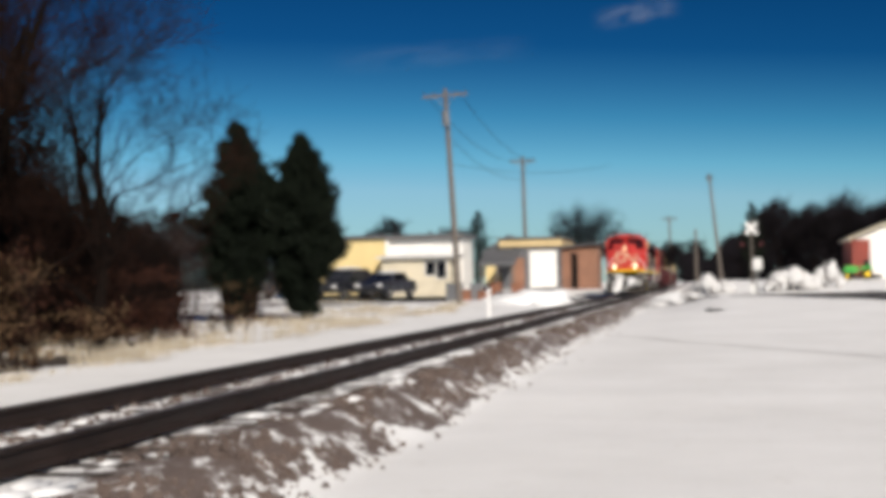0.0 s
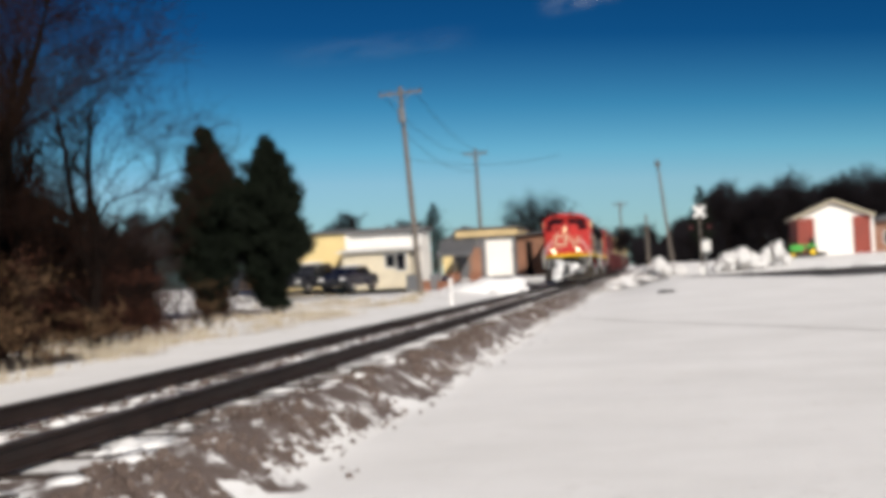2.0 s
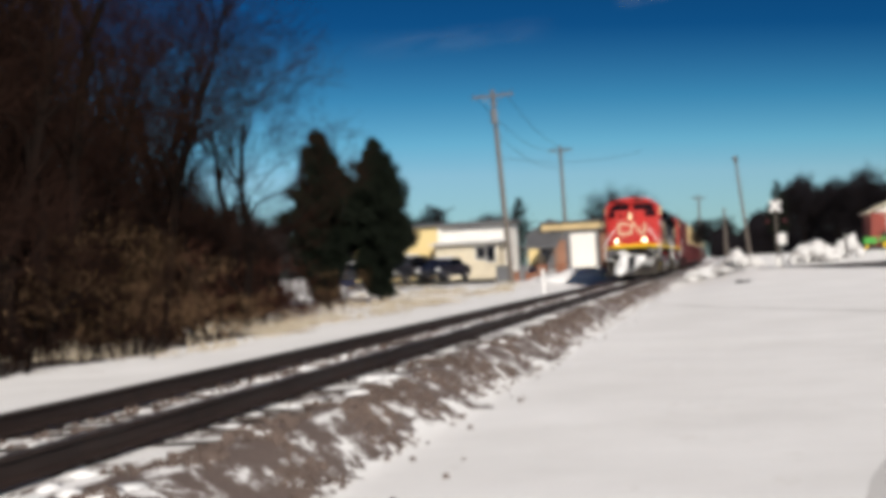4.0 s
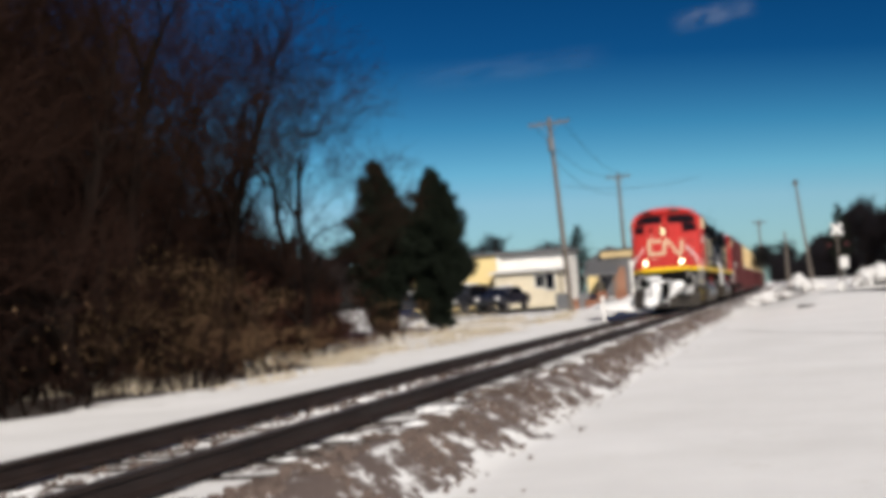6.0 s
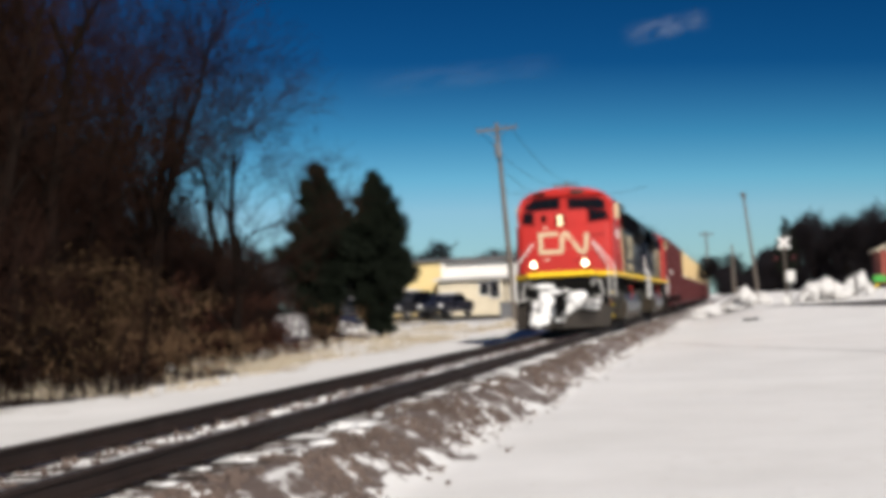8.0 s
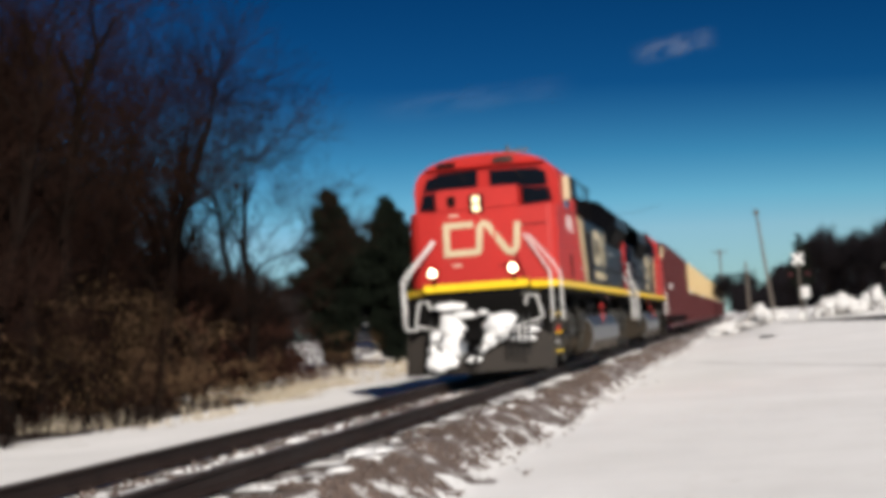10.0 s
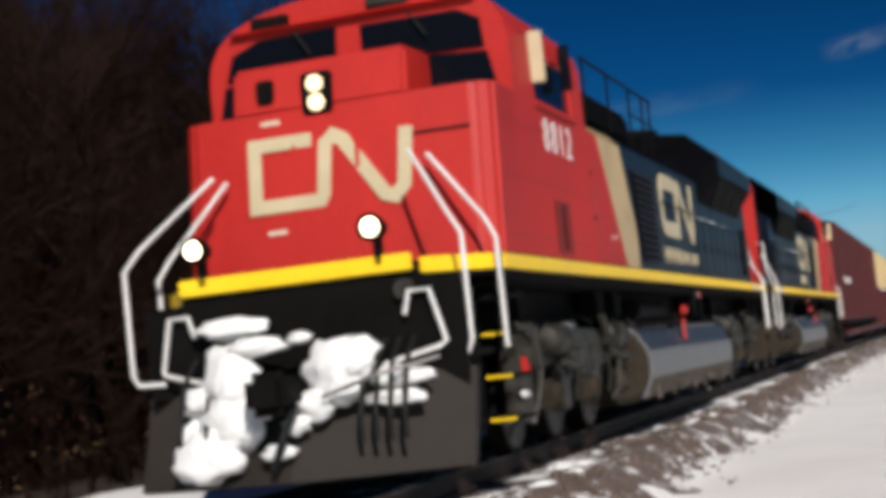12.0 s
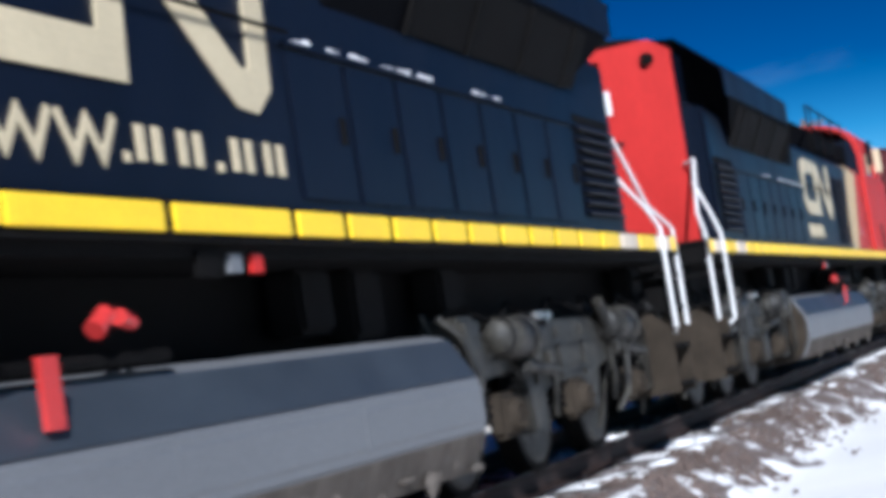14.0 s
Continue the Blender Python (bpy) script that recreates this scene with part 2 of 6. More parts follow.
M = dict(
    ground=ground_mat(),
    # dark blotches stand for grime and for reflections put into the red
    red=mat("red_enamel", (0.45, 0.019, 0.014), 0.55, vary=0.2, scale=0.8, dirt=(0.20, 0.016, 0.014), dirt_amount=0.44, bump=0.04, stretch=(1, 1, 0.35), spec=0.3),
    red_seam=mat("red_seam_shadow", (0.30, 0.016, 0.012), 0.6, vary=0.25, scale=1.0, bump=0.03),
    red_dull_hatch=mat("dull_hatch_red", (0.20, 0.015, 0.012), 0.6, vary=0.3, scale=1.5, dirt=(0.09, 0.012, 0.01), dirt_amount=0.4, bump=0.05, spec=0.25),
    red_dull=mat("faded_red_paint", (0.062, 0.008, 0.009), 0.6, vary=0.25, scale=0.6, dirt=(0.07, 0.014, 0.013), bump=0.06, spec=0.3),
    gold=mat("buff_paint", (0.56, 0.40, 0.20), 0.45, vary=0.18, scale=0.9, dirt=(0.30, 0.19, 0.09), dirt_amount=0.46, bump=0.05),
    navy=mat("black_blue_enamel", (0.0028, 0.0052, 0.0125), 0.4, vary=0.4, scale=0.9, dirt=(0.0065, 0.0085, 0.0125), bump=0.05, stretch=(1, 1, 0.3), spec=0.15),
    black=mat("deep_black_paint", (0.0024, 0.0025, 0.0034), 0.8, vary=0.4, scale=1.2, dirt=(0.005, 0.0045, 0.0045), bump=0.1, spec=0.03),
    tank_end=mat("mud_brown_grime", (0.036, 0.028, 0.020), 0.85, vary=0.4, scale=3.0, dirt=(0.02, 0.016, 0.012), bump=0.4, dist=0.02, spec=0.1),
    under=mat("grimy_black_steel", (0.005, 0.0045, 0.0042), 0.75, vary=0.5, scale=2.5, dirt=(0.014, 0.011, 0.009), dirt_amount=0.3, bump=0.4, dist=0.02, spec=0.06),
    truck=mat("dusty_grey_steel", (0.040, 0.036, 0.028), 0.5, vary=0.6, scale=2.6, dirt=(0.006, 0.0055, 0.005), dirt_amount=0.60, bump=0.4, dist=0.02, spec=0.35),
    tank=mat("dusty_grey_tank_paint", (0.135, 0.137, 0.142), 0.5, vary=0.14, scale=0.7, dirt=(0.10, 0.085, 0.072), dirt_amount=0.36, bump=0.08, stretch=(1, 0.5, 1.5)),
    # the sky's reflection on the sloping upper side is put into this colour
    tank_top=mat("sky_tinted_tank_paint", (0.034, 0.041, 0.050), 0.42, vary=0.3, scale=0.8, dirt=(0.075, 0.068, 0.06), dirt_amount=0.3, bump=0.06),
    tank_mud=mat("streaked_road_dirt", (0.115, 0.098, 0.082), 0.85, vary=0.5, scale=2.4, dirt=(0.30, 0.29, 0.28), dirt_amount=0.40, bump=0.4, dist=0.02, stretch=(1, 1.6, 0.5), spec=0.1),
    yellow=mat("yellow_reflective_strip", (0.95, 0.62, 0.012), 0.4, vary=0.08, scale=2.0, dirt=(0.55, 0.33, 0.03), dirt_amount=0.2, bump=0.05),
    pale=mat("dirty_pale_strip", (0.66, 0.55, 0.42), 0.5, vary=0.15, scale=3.0, dirt=(0.4, 0.3, 0.2)),
    white=mat("white_enamel", (0.74, 0.72, 0.69), 0.4, vary=0.12, scale=2.0, dirt=(0.42, 0.38, 0.34), dirt_amount=0.3, bump=0.05),
    cream=mat("cream_paint", (0.56, 0.465, 0.295), 0.45, vary=0.12, scale=2.0, dirt=(0.42, 0.36, 0.26), dirt_amount=0.35, bump=0.05),
    plow=mat("dusty_plow_steel", (0.027, 0.022, 0.018), 0.7, vary=0.3, scale=1.5, dirt=(0.02, 0.018, 0.017), bump=0.15, spec=0.2),
    steel=mat("worn_steel", (0.42, 0.40, 0.38), 0.35, 1.0, 0.2, 4.0, bump=0.1),
    rail=mat("rusty_rail_steel", (0.030, 0.020, 0.017), 0.65, 0.2, 0.4, 3.0, dirt=(0.025, 0.018, 0.015), bump=0.3, dist=0.005, spec=0.15),
    tie=mat("weathered_sleeper_wood", (0.055, 0.042, 0.035), 0.85, vary=0.4, scale=4.0, bump=0.5, random_vary=0.4, stretch=(0.3, 3, 3), spec=0.1),
    stone=mat("ballast_stone", (0.135, 0.100, 0.084), 0.85, vary=0.5, scale=2.0, bump=0.4, random_vary=0.3, spec=0.15),
    snow=mat("clean_snow", (0.78, 0.77, 0.76), 0.7, vary=0.10, scale=3.0, grain=20, bump=0.4, dist=0.03),
    snow_grey=mat("dirty_old_snow", (0.60, 0.585, 0.57), 0.75, vary=0.16, scale=1.6, grain=12, dirt=(0.20, 0.165, 0.135), dirt_amount=0.40, bump=0.5, dist=0.04),
    # lighter copy of the twigs, the light on them put into the colour
    twig_lit=mat("grey_lit_twigs", (0.040, 0.031, 0.029), 0.95, vary=0.3, scale=0.6, bump=0.0, spec=0.05),
    glass=glass_mat("dark_window_glass"),
    rubber=mat("black_rubber", (0.012, 0.012, 0.012), 0.7, bump=0.2, spec=0.2),
    valve=mat("red_valve_paint", (0.48, 0.030, 0.026), 0.45, vary=0.15),
    lamp=glow("lit_headlamp", (1.0, 0.80, 0.52), 12.0),
    lamp_soft=glow("lit_number_lamp", (1.0, 0.78, 0.46), 1.3),
    bark=mat("dark_bark", (0.0075, 0.0050, 0.0040), 0.95, vary=0.4, scale=6.0, bump=0.6, spec=0.05),
    twig=mat("brown_twigs", (0.0185, 0.0093, 0.0066), 0.95, vary=0.35, scale=0.8, bump=0.0, spec=0.05),
    # darker copy of the twigs, with the wood's inner shade in its colour
    twig_shaded=mat("shaded_inner_twigs", (0.0065, 0.0043, 0.0036), 0.95, vary=0.35, scale=0.8, bump=0.0, spec=0.03),
    twig_far=mat("grey_brown_far_twigs", (0.012, 0.0105, 0.0125), 0.95, vary=0.3, scale=0.3, bump=0.0, spec=0.05),
    needle=mat("dark_green_needles", (0.0060, 0.0088, 0.0050), 0.85, vary=0.5, scale=1.2, grain=9, bump=0.0, spec=0.1),
    leaf=mat("withered_tan_leaves", (0.108, 0.066, 0.036), 0.9, vary=0.5, scale=1.5, grain=12, bump=0.0, spec=0.1),
    leaf_red=mat("withered_rust_leaves", (0.042, 0.017, 0.011), 0.9, vary=0.45, scale=1.5, grain=12, bump=0.0, spec=0.1),
    straw=mat("dry_straw_grass", (0.37, 0.315, 0.235), 0.85, vary=0.4, scale=0.9, grain=14, bump=0.0),
    pole=mat("grey_weathered_pole_wood", (0.13, 0.108, 0.09), 0.85, vary=0.3, scale=2.0, bump=0.4, stretch=(4, 4, 0.4)),
    buff_wall=mat("pale_yellow_siding", (0.72, 0.56, 0.26), 0.6, vary=0.1, scale=0.6, dirt=(0.5, 0.4, 0.2), dirt_amount=0.25, bump=0.1),
    white_wall=mat("white_siding", (0.80, 0.77, 0.72), 0.6, vary=0.07, scale=0.6, dirt=(0.55, 0.5, 0.44), dirt_amount=0.25, bump=0.1),
    cream_wall=mat("cream_stucco", (0.66, 0.58, 0.43), 0.75, vary=0.1, scale=0.8, dirt=(0.45, 0.38, 0.28), bump=0.2),
    brown_wall=mat("brown_board_wall", (0.26, 0.125, 0.075), 0.75, vary=0.25, scale=1.0, dirt=(0.12, 0.07, 0.05), bump=0.2),
    brick=mat("dark_red_brick_wall", (0.24, 0.050, 0.034), 0.8, vary=0.25, scale=1.2, dirt=(0.13, 0.04, 0.03), bump=0.3),
    roof=mat("grey_roofing", (0.10, 0.10, 0.105), 0.85, vary=0.3, scale=1.0, dirt=(0.35, 0.35, 0.36), dirt_amount=0.3, bump=0.3),
    asphalt=mat("wet_asphalt", (0.036, 0.029, 0.025), 0.8, vary=0.4, scale=0.5, dirt=(0.40, 0.37, 0.34), dirt_amount=0.24, bump=0.3),
    car_dark=mat("dark_car_paint", (0.022, 0.023, 0.028), 0.25, vary=0.2, bump=0.0, coat=0.15),
    car_blue=mat("dark_blue_car_paint", (0.010, 0.012, 0.022), 0.25, vary=0.2, bump=0.0, coat=0.15),
    green=mat("bright_green_paint", (0.06, 0.36, 0.05), 0.45, vary=0.2, bump=0.05),
    rust=mat("rusty_scrap", (0.24, 0.10, 0.055), 0.8, vary=0.4, scale=3.0, bump=0.4),
    beige=mat("beige_container_paint", (0.60, 0.45, 0.23), 0.5, vary=0.12, scale=0.5, dirt=(0.4, 0.3, 0.15), dirt_amount=0.3),
)


# ---- small builders ----
def part(name, bm, material, parent, label="", smooth=False):
    me = bpy.data.meshes.new(name)
    bmesh.ops.recalc_face_normals(bm, faces=bm.faces)
    bm.to_mesh(me)
    bm.free()
    me.materials.append(material)
    if smooth:
        for p in me.polygons:
            p.use_smooth = True
    ob = new(name, me)
    ob.parent = parent
    if label:
        ob["label"] = label
    return ob


def raw(name, verts, faces, material, parent=None):
    me = bpy.data.meshes.new(name)
    me.from_pydata(verts, [], faces)
    me.materials.append(material)
    ob = new(name, me)
    ob.parent = parent
    return ob


def thing(name, label, category, group="", at=None, kind=""):
    ob = tagged(new(name), label, category, group, kind)
    if at is not None:
        ob.matrix_basis = at
    return ob


def box(x0, x1, y0, y1, z0, z1, bm=None, bevel=0.0):
    b = bmesh.new()
    bmesh.ops.create_cube(b, size=1, matrix=Matrix.Translation(((x0 + x1) / 2, (y0 + y1) / 2, (z0 + z1) / 2)) @ Matrix.Diagonal((x1 - x0, y1 - y0, z1 - z0, 1)))
    if bevel:
        bmesh.ops.bevel(b, geom=list(b.edges), offset=bevel, segments=2, affect="EDGES")
    return join(bm, b)


def join(bm, b):
    if bm is None:
        return b
    me = bpy.data.meshes.new("join")
    b.to_mesh(me)
    b.free()
    bm.from_mesh(me)
    bpy.data.meshes.remove(me)
    return bm


def prism(pts, axis, a0, a1, bm=None, bevel=0.0):
    """A polygon pts extruded along an axis from a0 to a1. Points are the two other coordinates, in x, y, z order."""
    b = bmesh.new()
    put = {"x": lambda p, a: (a, p[0], p[1]), "y": lambda p, a: (p[0], a, p[1]), "z": lambda p, a: (p[0], p[1], a)}[axis]
    lo, hi = [b.verts.new(put(p, a0)) for p in pts], [b.verts.new(put(p, a1)) for p in pts]
    b.faces.new(lo), b.faces.new(hi[::-1])
    for i in range(len(pts)):
        j = (i + 1) % len(pts)
        b.faces.new((lo[i], hi[i], hi[j], lo[j]))
    bmesh.ops.recalc_face_normals(b, faces=b.faces)
    if bevel:
        bmesh.ops.bevel(b, geom=list(b.edges), offset=bevel, segments=2, affect="EDGES")
    return join(bm, b)


def tube(points, r, bm=None, n=8):
    """A round bar along a broken line."""
    b = bmesh.new()
    pts = [Vector(p) for p in points]
    rings = []
    for i, p in enumerate(pts):
        d = (pts[min(i + 1, len(pts) - 1)] - pts[max(i - 1, 0)]).normalized()
        u = d.orthogonal().normalized() if i == 0 else (u - d * u.dot(d)).normalized()
        v = d.cross(u)
        rings.append([b.verts.new(p + (u * math.cos(k * math.tau / n) + v * math.sin(k * math.tau / n)) * r) for k in range(n)])
    for a, c in zip(rings, rings[1:]):
        for k in range(n):
            b.faces.new((a[k], a[(k + 1) % n], c[(k + 1) % n], c[k]))
    b.faces.new(rings[0][::-1]), b.faces.new(rings[-1])
    return join(bm, b)


def rod(a, c, r0, r1=None, bm=None, n=16):
    """A cylinder or cone from a to c."""
    b = bmesh.new()
    a, c = Vector(a), Vector(c)
    d = c - a
    m = Matrix.Translation((a + c) / 2) @ d.to_track_quat("Z", "Y").to_matrix().to_4x4()
    bmesh.ops.create_cone(b, cap_ends=True, segments=n, radius1=r0, radius2=r0 if r1 is None else r1, depth=d.length, matrix=m)
    return join(bm, b)


def lump(c, size, seed, bm=None, sub=2, rough=0.35):
    """An uneven rounded lump."""
    b = bmesh.new()
    bmesh.ops.create_icosphere(b, subdivisions=sub, radius=1)
    for v in b.verts:
        k = 1 + rough * noise.noise(v.co * 1.6 + Vector((seed * 7.3, seed * 1.7, 0)))
        v.co = Vector((v.co.x * size[0], v.co.y * size[1], v.co.z * size[2])) * k + Vector(c)
    return join(bm, b)


def smooth01(a, b, v):
    t = min(1, max(0, (v - a) / (b - a)))
    return t * t * (3 - 2 * t)


def ground_z(x, y):
    """The lie of the land: a low track bed, level snow beside it, and a gentle rise far off."""
    bed = -0.22
    near = -0.60 if x > 0 else -0.34
    rise = (0.62 if x > 0 else 0.36) * smooth01(58, 104, y) + 0.86 * smooth01(108, 124, y) + 0.12 * smooth01(140, 320, y)
    away = near + rise
    if abs(x) < 1.55:
        return bed
    if x > 0:
        side = bed + (near - bed) * smooth01(1.55, 2.3, x)
    else:
        side = bed + (near - bed) * smooth01(1.55, 3.0, -x)
    return side + (away - near) * smooth01(2.6, 7.0, abs(x)) + 0.05 * noise.noise(Vector((x * 0.25, y * 0.25, 0)))


# ---- ground, road and track ----
def build_ground():
    xs = [-900, -500, -250, -120, -70, -45] + [-30 + i for i in range(12)] + [-18 + 0.5 * i for i in range(28)] + [-4 + 0.2 * i for i in range(56)] + [7.5 + 0.75 * i for i in range(30)] + [32, 40, 55, 80, 140, 260, 500, 900]
    ys = [-300, -120, -60, -35] + [-20 + i * 1.0 for i in range(60)] + [40 + 1.5 * i for i in range(64)] + [138, 145, 155, 170, 190, 220, 270, 350, 500, 800, 1500, 3000]
    verts = [(x, y, ground_z(x, y)) for y in ys for x in xs]
    n = len(xs)
    faces = [(j * n + i, j * n + i + 1, (j + 1) * n + i + 1, (j + 1) * n + i) for j in range(len(ys) - 1) for i in range(n - 1)]
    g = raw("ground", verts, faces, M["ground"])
    for p in g.data.polygons:
        p.use_smooth = True
    tagged(g, "level snow cover with bare ballast and straw", "ground", kind="structure")

    v, f = [], []
    xs = [-70 + 2 * i for i in range(71)]
    for i, x in enumerate(xs):
        wob = 0.35 * math.sin(x * 0.4)
        near = 104.2 - 17 * smooth01(7, 15, x)
        for y in (near + wob, (near + 109) / 2 + wob, 109.0 + wob):
            v.append((x, y, (ground_z(x, y) if abs(x) > 3 else -0.05) + 0.035))
        if i:
            a = (i - 1) * 3
            f += [(a, a + 1, a + 4, a + 3), (a + 1, a + 2, a + 5, a + 4)]
    tagged(raw("road", v, f, M["asphalt"]), "slushy dark asphalt road crossing the track", "road", kind="structure")


def build_rails():
    prof = [(-0.07, -0.185), (0.07, -0.185), (0.07, -0.165), (0.012, -0.145), (0.012, -0.05), (0.037, -0.035), (0.037, -0.005), (0.03, 0), (-0.03, 0), (-0.037, -0.005), (-0.037, -0.035), (-0.012, -0.05), (-0.012, -0.145), (-0.07, -0.165)]
    for x in (-0.7535, 0.7535):
        r = thing("rail", "rust-brown steel rail with a worn top, on sleepers", "rail", "rails of the track")
        part("rail_bar", prism([(x + a, b) for a, b in prof], "y", -60, 420), M["rail"], r)
        part("running_surface", box(x - 0.024, x + 0.024, -60, 420, -0.001, 0.003), M["steel"], r, "narrow polished running surface")


def build_sleepers():
    rnd = random.Random(5)
    me = None
    for i in range(230):
        y = 2 + i * 0.53
        if me is None:
            ob = part("sleeper", box(-1.3, 1.3, -0.115, 0.115, -0.17, 0, None, 0.012), M["tie"], None)
            me = ob.data
        else:
            ob = new("sleeper", me)
        ob.matrix_basis = pose(rnd.uniform(-0.06, 0.06), y, -0.215 + rnd.uniform(-0.03, 0.012), rnd.uniform(-0.5, 0.5), 0, rnd.uniform(-1.5, 1.5))
        tagged(ob, "dark weathered timber sleeper half under snow", "sleeper", "sleepers of the track")


def build_ballast():
    rnd = random.Random(8)
    b = bmesh.new()
    bmesh.ops.create_icosphere(b, subdivisions=1, radius=1)
    base = [v.co.copy() for v in b.verts]
    fs = [[v.index for v in f.verts] for f in b.faces]
    b.free()
    verts, faces = [], []
    for i in range(9000):
        y = 5 + 75 * rnd.random() ** 1.7
        x = rnd.choice((rnd.uniform(0.95, 2.3), rnd.uniform(1.2, 2.1), rnd.uniform(-0.68, 0.68), rnd.gauss(1.7, 0.35)))
        if abs(x - 0.7535) < 0.06 or abs(x + 0.7535) < 0.06 or x < -0.7:
            continue
        if x > 0.8 and (noise.noise(Vector((x * 1.3, y * 0.7, 3))) < -0.05 or x < 1.25 and noise.noise(Vector((x, y * 0.45, 8))) < 0.15):
            continue
        s = rnd.uniform(0.018, 0.042)
        z = ground_z(x, y) + s * 0.25
        q = Euler((rnd.random() * 6, rnd.random() * 6, rnd.random() * 6)).to_matrix()
        sx, sy, sz = s * rnd.uniform(0.8, 1.4), s * rnd.uniform(0.7, 1.1), s * rnd.uniform(0.5, 0.9)
        o = len(verts)
        for v in base:
            w = q @ Vector((v.x * sx, v.y * sy, v.z * sz))
            verts.append((w.x + x, w.y + y, w.z + z))
        faces += [[o + k for k in f] for f in fs]
    tagged(raw("ballast_stones", verts, faces, M["stone"]), "brown crushed stones of the ballast shoulder", "ballast", kind="stuff")
    verts, faces = [], []
    for i in range(260):
        y = 5 + 60 * rnd.random() ** 1.5
        x = rnd.choice((rnd.uniform(0.9, 1.5), rnd.uniform(-0.6, 0.6), rnd.uniform(-0.6, 0.6)))
        sx, sy, sz = rnd.uniform(0.05, 0.22), rnd.uniform(0.1, 0.4), rnd.uniform(0.015, 0.045)
        if abs(abs(x) - 0.7535) < sx + 0.05:
            continue
        o = len(verts)
        for v in base:
            k = 1 + 0.4 * noise.noise(v * 1.7 + Vector((i, 0, 0)))
            verts.append((x + v.x * sx * k, y + v.y * sy * k, ground_z(x, y) + v.z * sz))
        faces += [[o + k for k in f] for f in fs]
    sn = raw("snow_patches", verts, faces, M["snow"])
    for p in sn.data.polygons:
        p.use_smooth = True
    tagged(sn, "thin crusts of snow left on the ballast", "snow", kind="stuff")


# ---- locomotive ----
def ribbon(line, width, plane, at, thick, bm=None):
    """A flat band of constant width along a broken line on a wall. plane 'x': points (y, z) at x = at; 'y': points (x, z) at y = at(z)."""
    b = bmesh.new()
    pts = [Vector(p) for p in line]
    left, right = [], []
    for i, p in enumerate(pts):
        d0 = (p - pts[i - 1]).normalized() if i else (pts[1] - p).normalized()
        d1 = (pts[i + 1] - p).normalized() if i < len(pts) - 1 else d0
        nrm = Vector((-(d0 + d1).y, (d0 + d1).x)).normalized()
        k = width / 2 / max(0.5, nrm.dot(Vector((-d0.y, d0.x))))
        left.append(p + nrm * k), right.append(p - nrm * k)

    def put(p, off):
        if plane == "x":
            return (at + off, p.x, p.y)
        return (p.x, at(p.y) - off, p.y)
    sets = [[b.verts.new(put(p, o)) for p in side] for side in (left, right) for o in (thick, 0.0)]
    lo, lb, ro, rb = sets
    for i in range(len(pts) - 1):
        for q in ((lo, ro), (lb, lo), (ro, rb)):
            b.faces.new((q[0][i], q[0][i + 1], q[1][i + 1], q[1][i]))
    for i in (0, len(pts) - 1):
        b.faces.new((lo[i], ro[i], rb[i], lb[i]))
    return join(bm, b)


def nose_y(z):
    return 0.10 + 0.22 * (z - 1.85) / 1.6


def text_bm(body, size):
    cu = bpy.data.curves.new("letters", "FONT")
    cu.body, cu.size, cu.extrude, cu.align_x = body, size, 0.004, "CENTER"
    ob = bpy.data.objects.new("letters", cu)
    scene.collection.objects.link(ob)
    me = bpy.data.meshes.new_from_object(ob.evaluated_get(bpy.context.evaluated_depsgraph_get()))
    bpy.data.objects.remove(ob), bpy.data.curves.remove(cu)
    b = bmesh.new()
    b.from_mesh(me)
    bpy.data.meshes.remove(me)
    return b


AXLES = (2.4, 4.1, 5.8, 15.2, 16.9, 18.6)
SILL_LO, SILL_HI = 1.70, 1.83


def build_wheelset(parent, y, r=0.53):
    w = new("wheelset")
    w.parent = parent
    w.matrix_basis = pose(0, y, r)
    part("axle", rod((-0.9, 0, 0), (0.9, 0, 0), 0.1), M["under"], w)
    for s in (-1, 1):
        bm = rod((s * 0.69, 0, 0), (s * 0.82, 0, 0), r, r, None, 36)
        rod((s * 0.655, 0, 0), (s * 0.69, 0, 0), r + 0.028, r + 0.028, bm, 36)
        part("wheel", bm, M["under"], w, "dark steel wheel with a flange")
        bm = rod((s * 0.82, 0, 0), (s * 0.835, 0, 0), r - 0.06, r - 0.1, None, 24)
        for k in range(5):
            a = k * math.tau / 5
            rod((s * 0.83, math.cos(a) * 0.26, math.sin(a) * 0.26), (s * 0.842, math.cos(a) * 0.26, math.sin(a) * 0.26), 0.05, 0.05, bm, 8)
        part("wheel_plate", bm, M["truck"], w)
    return w


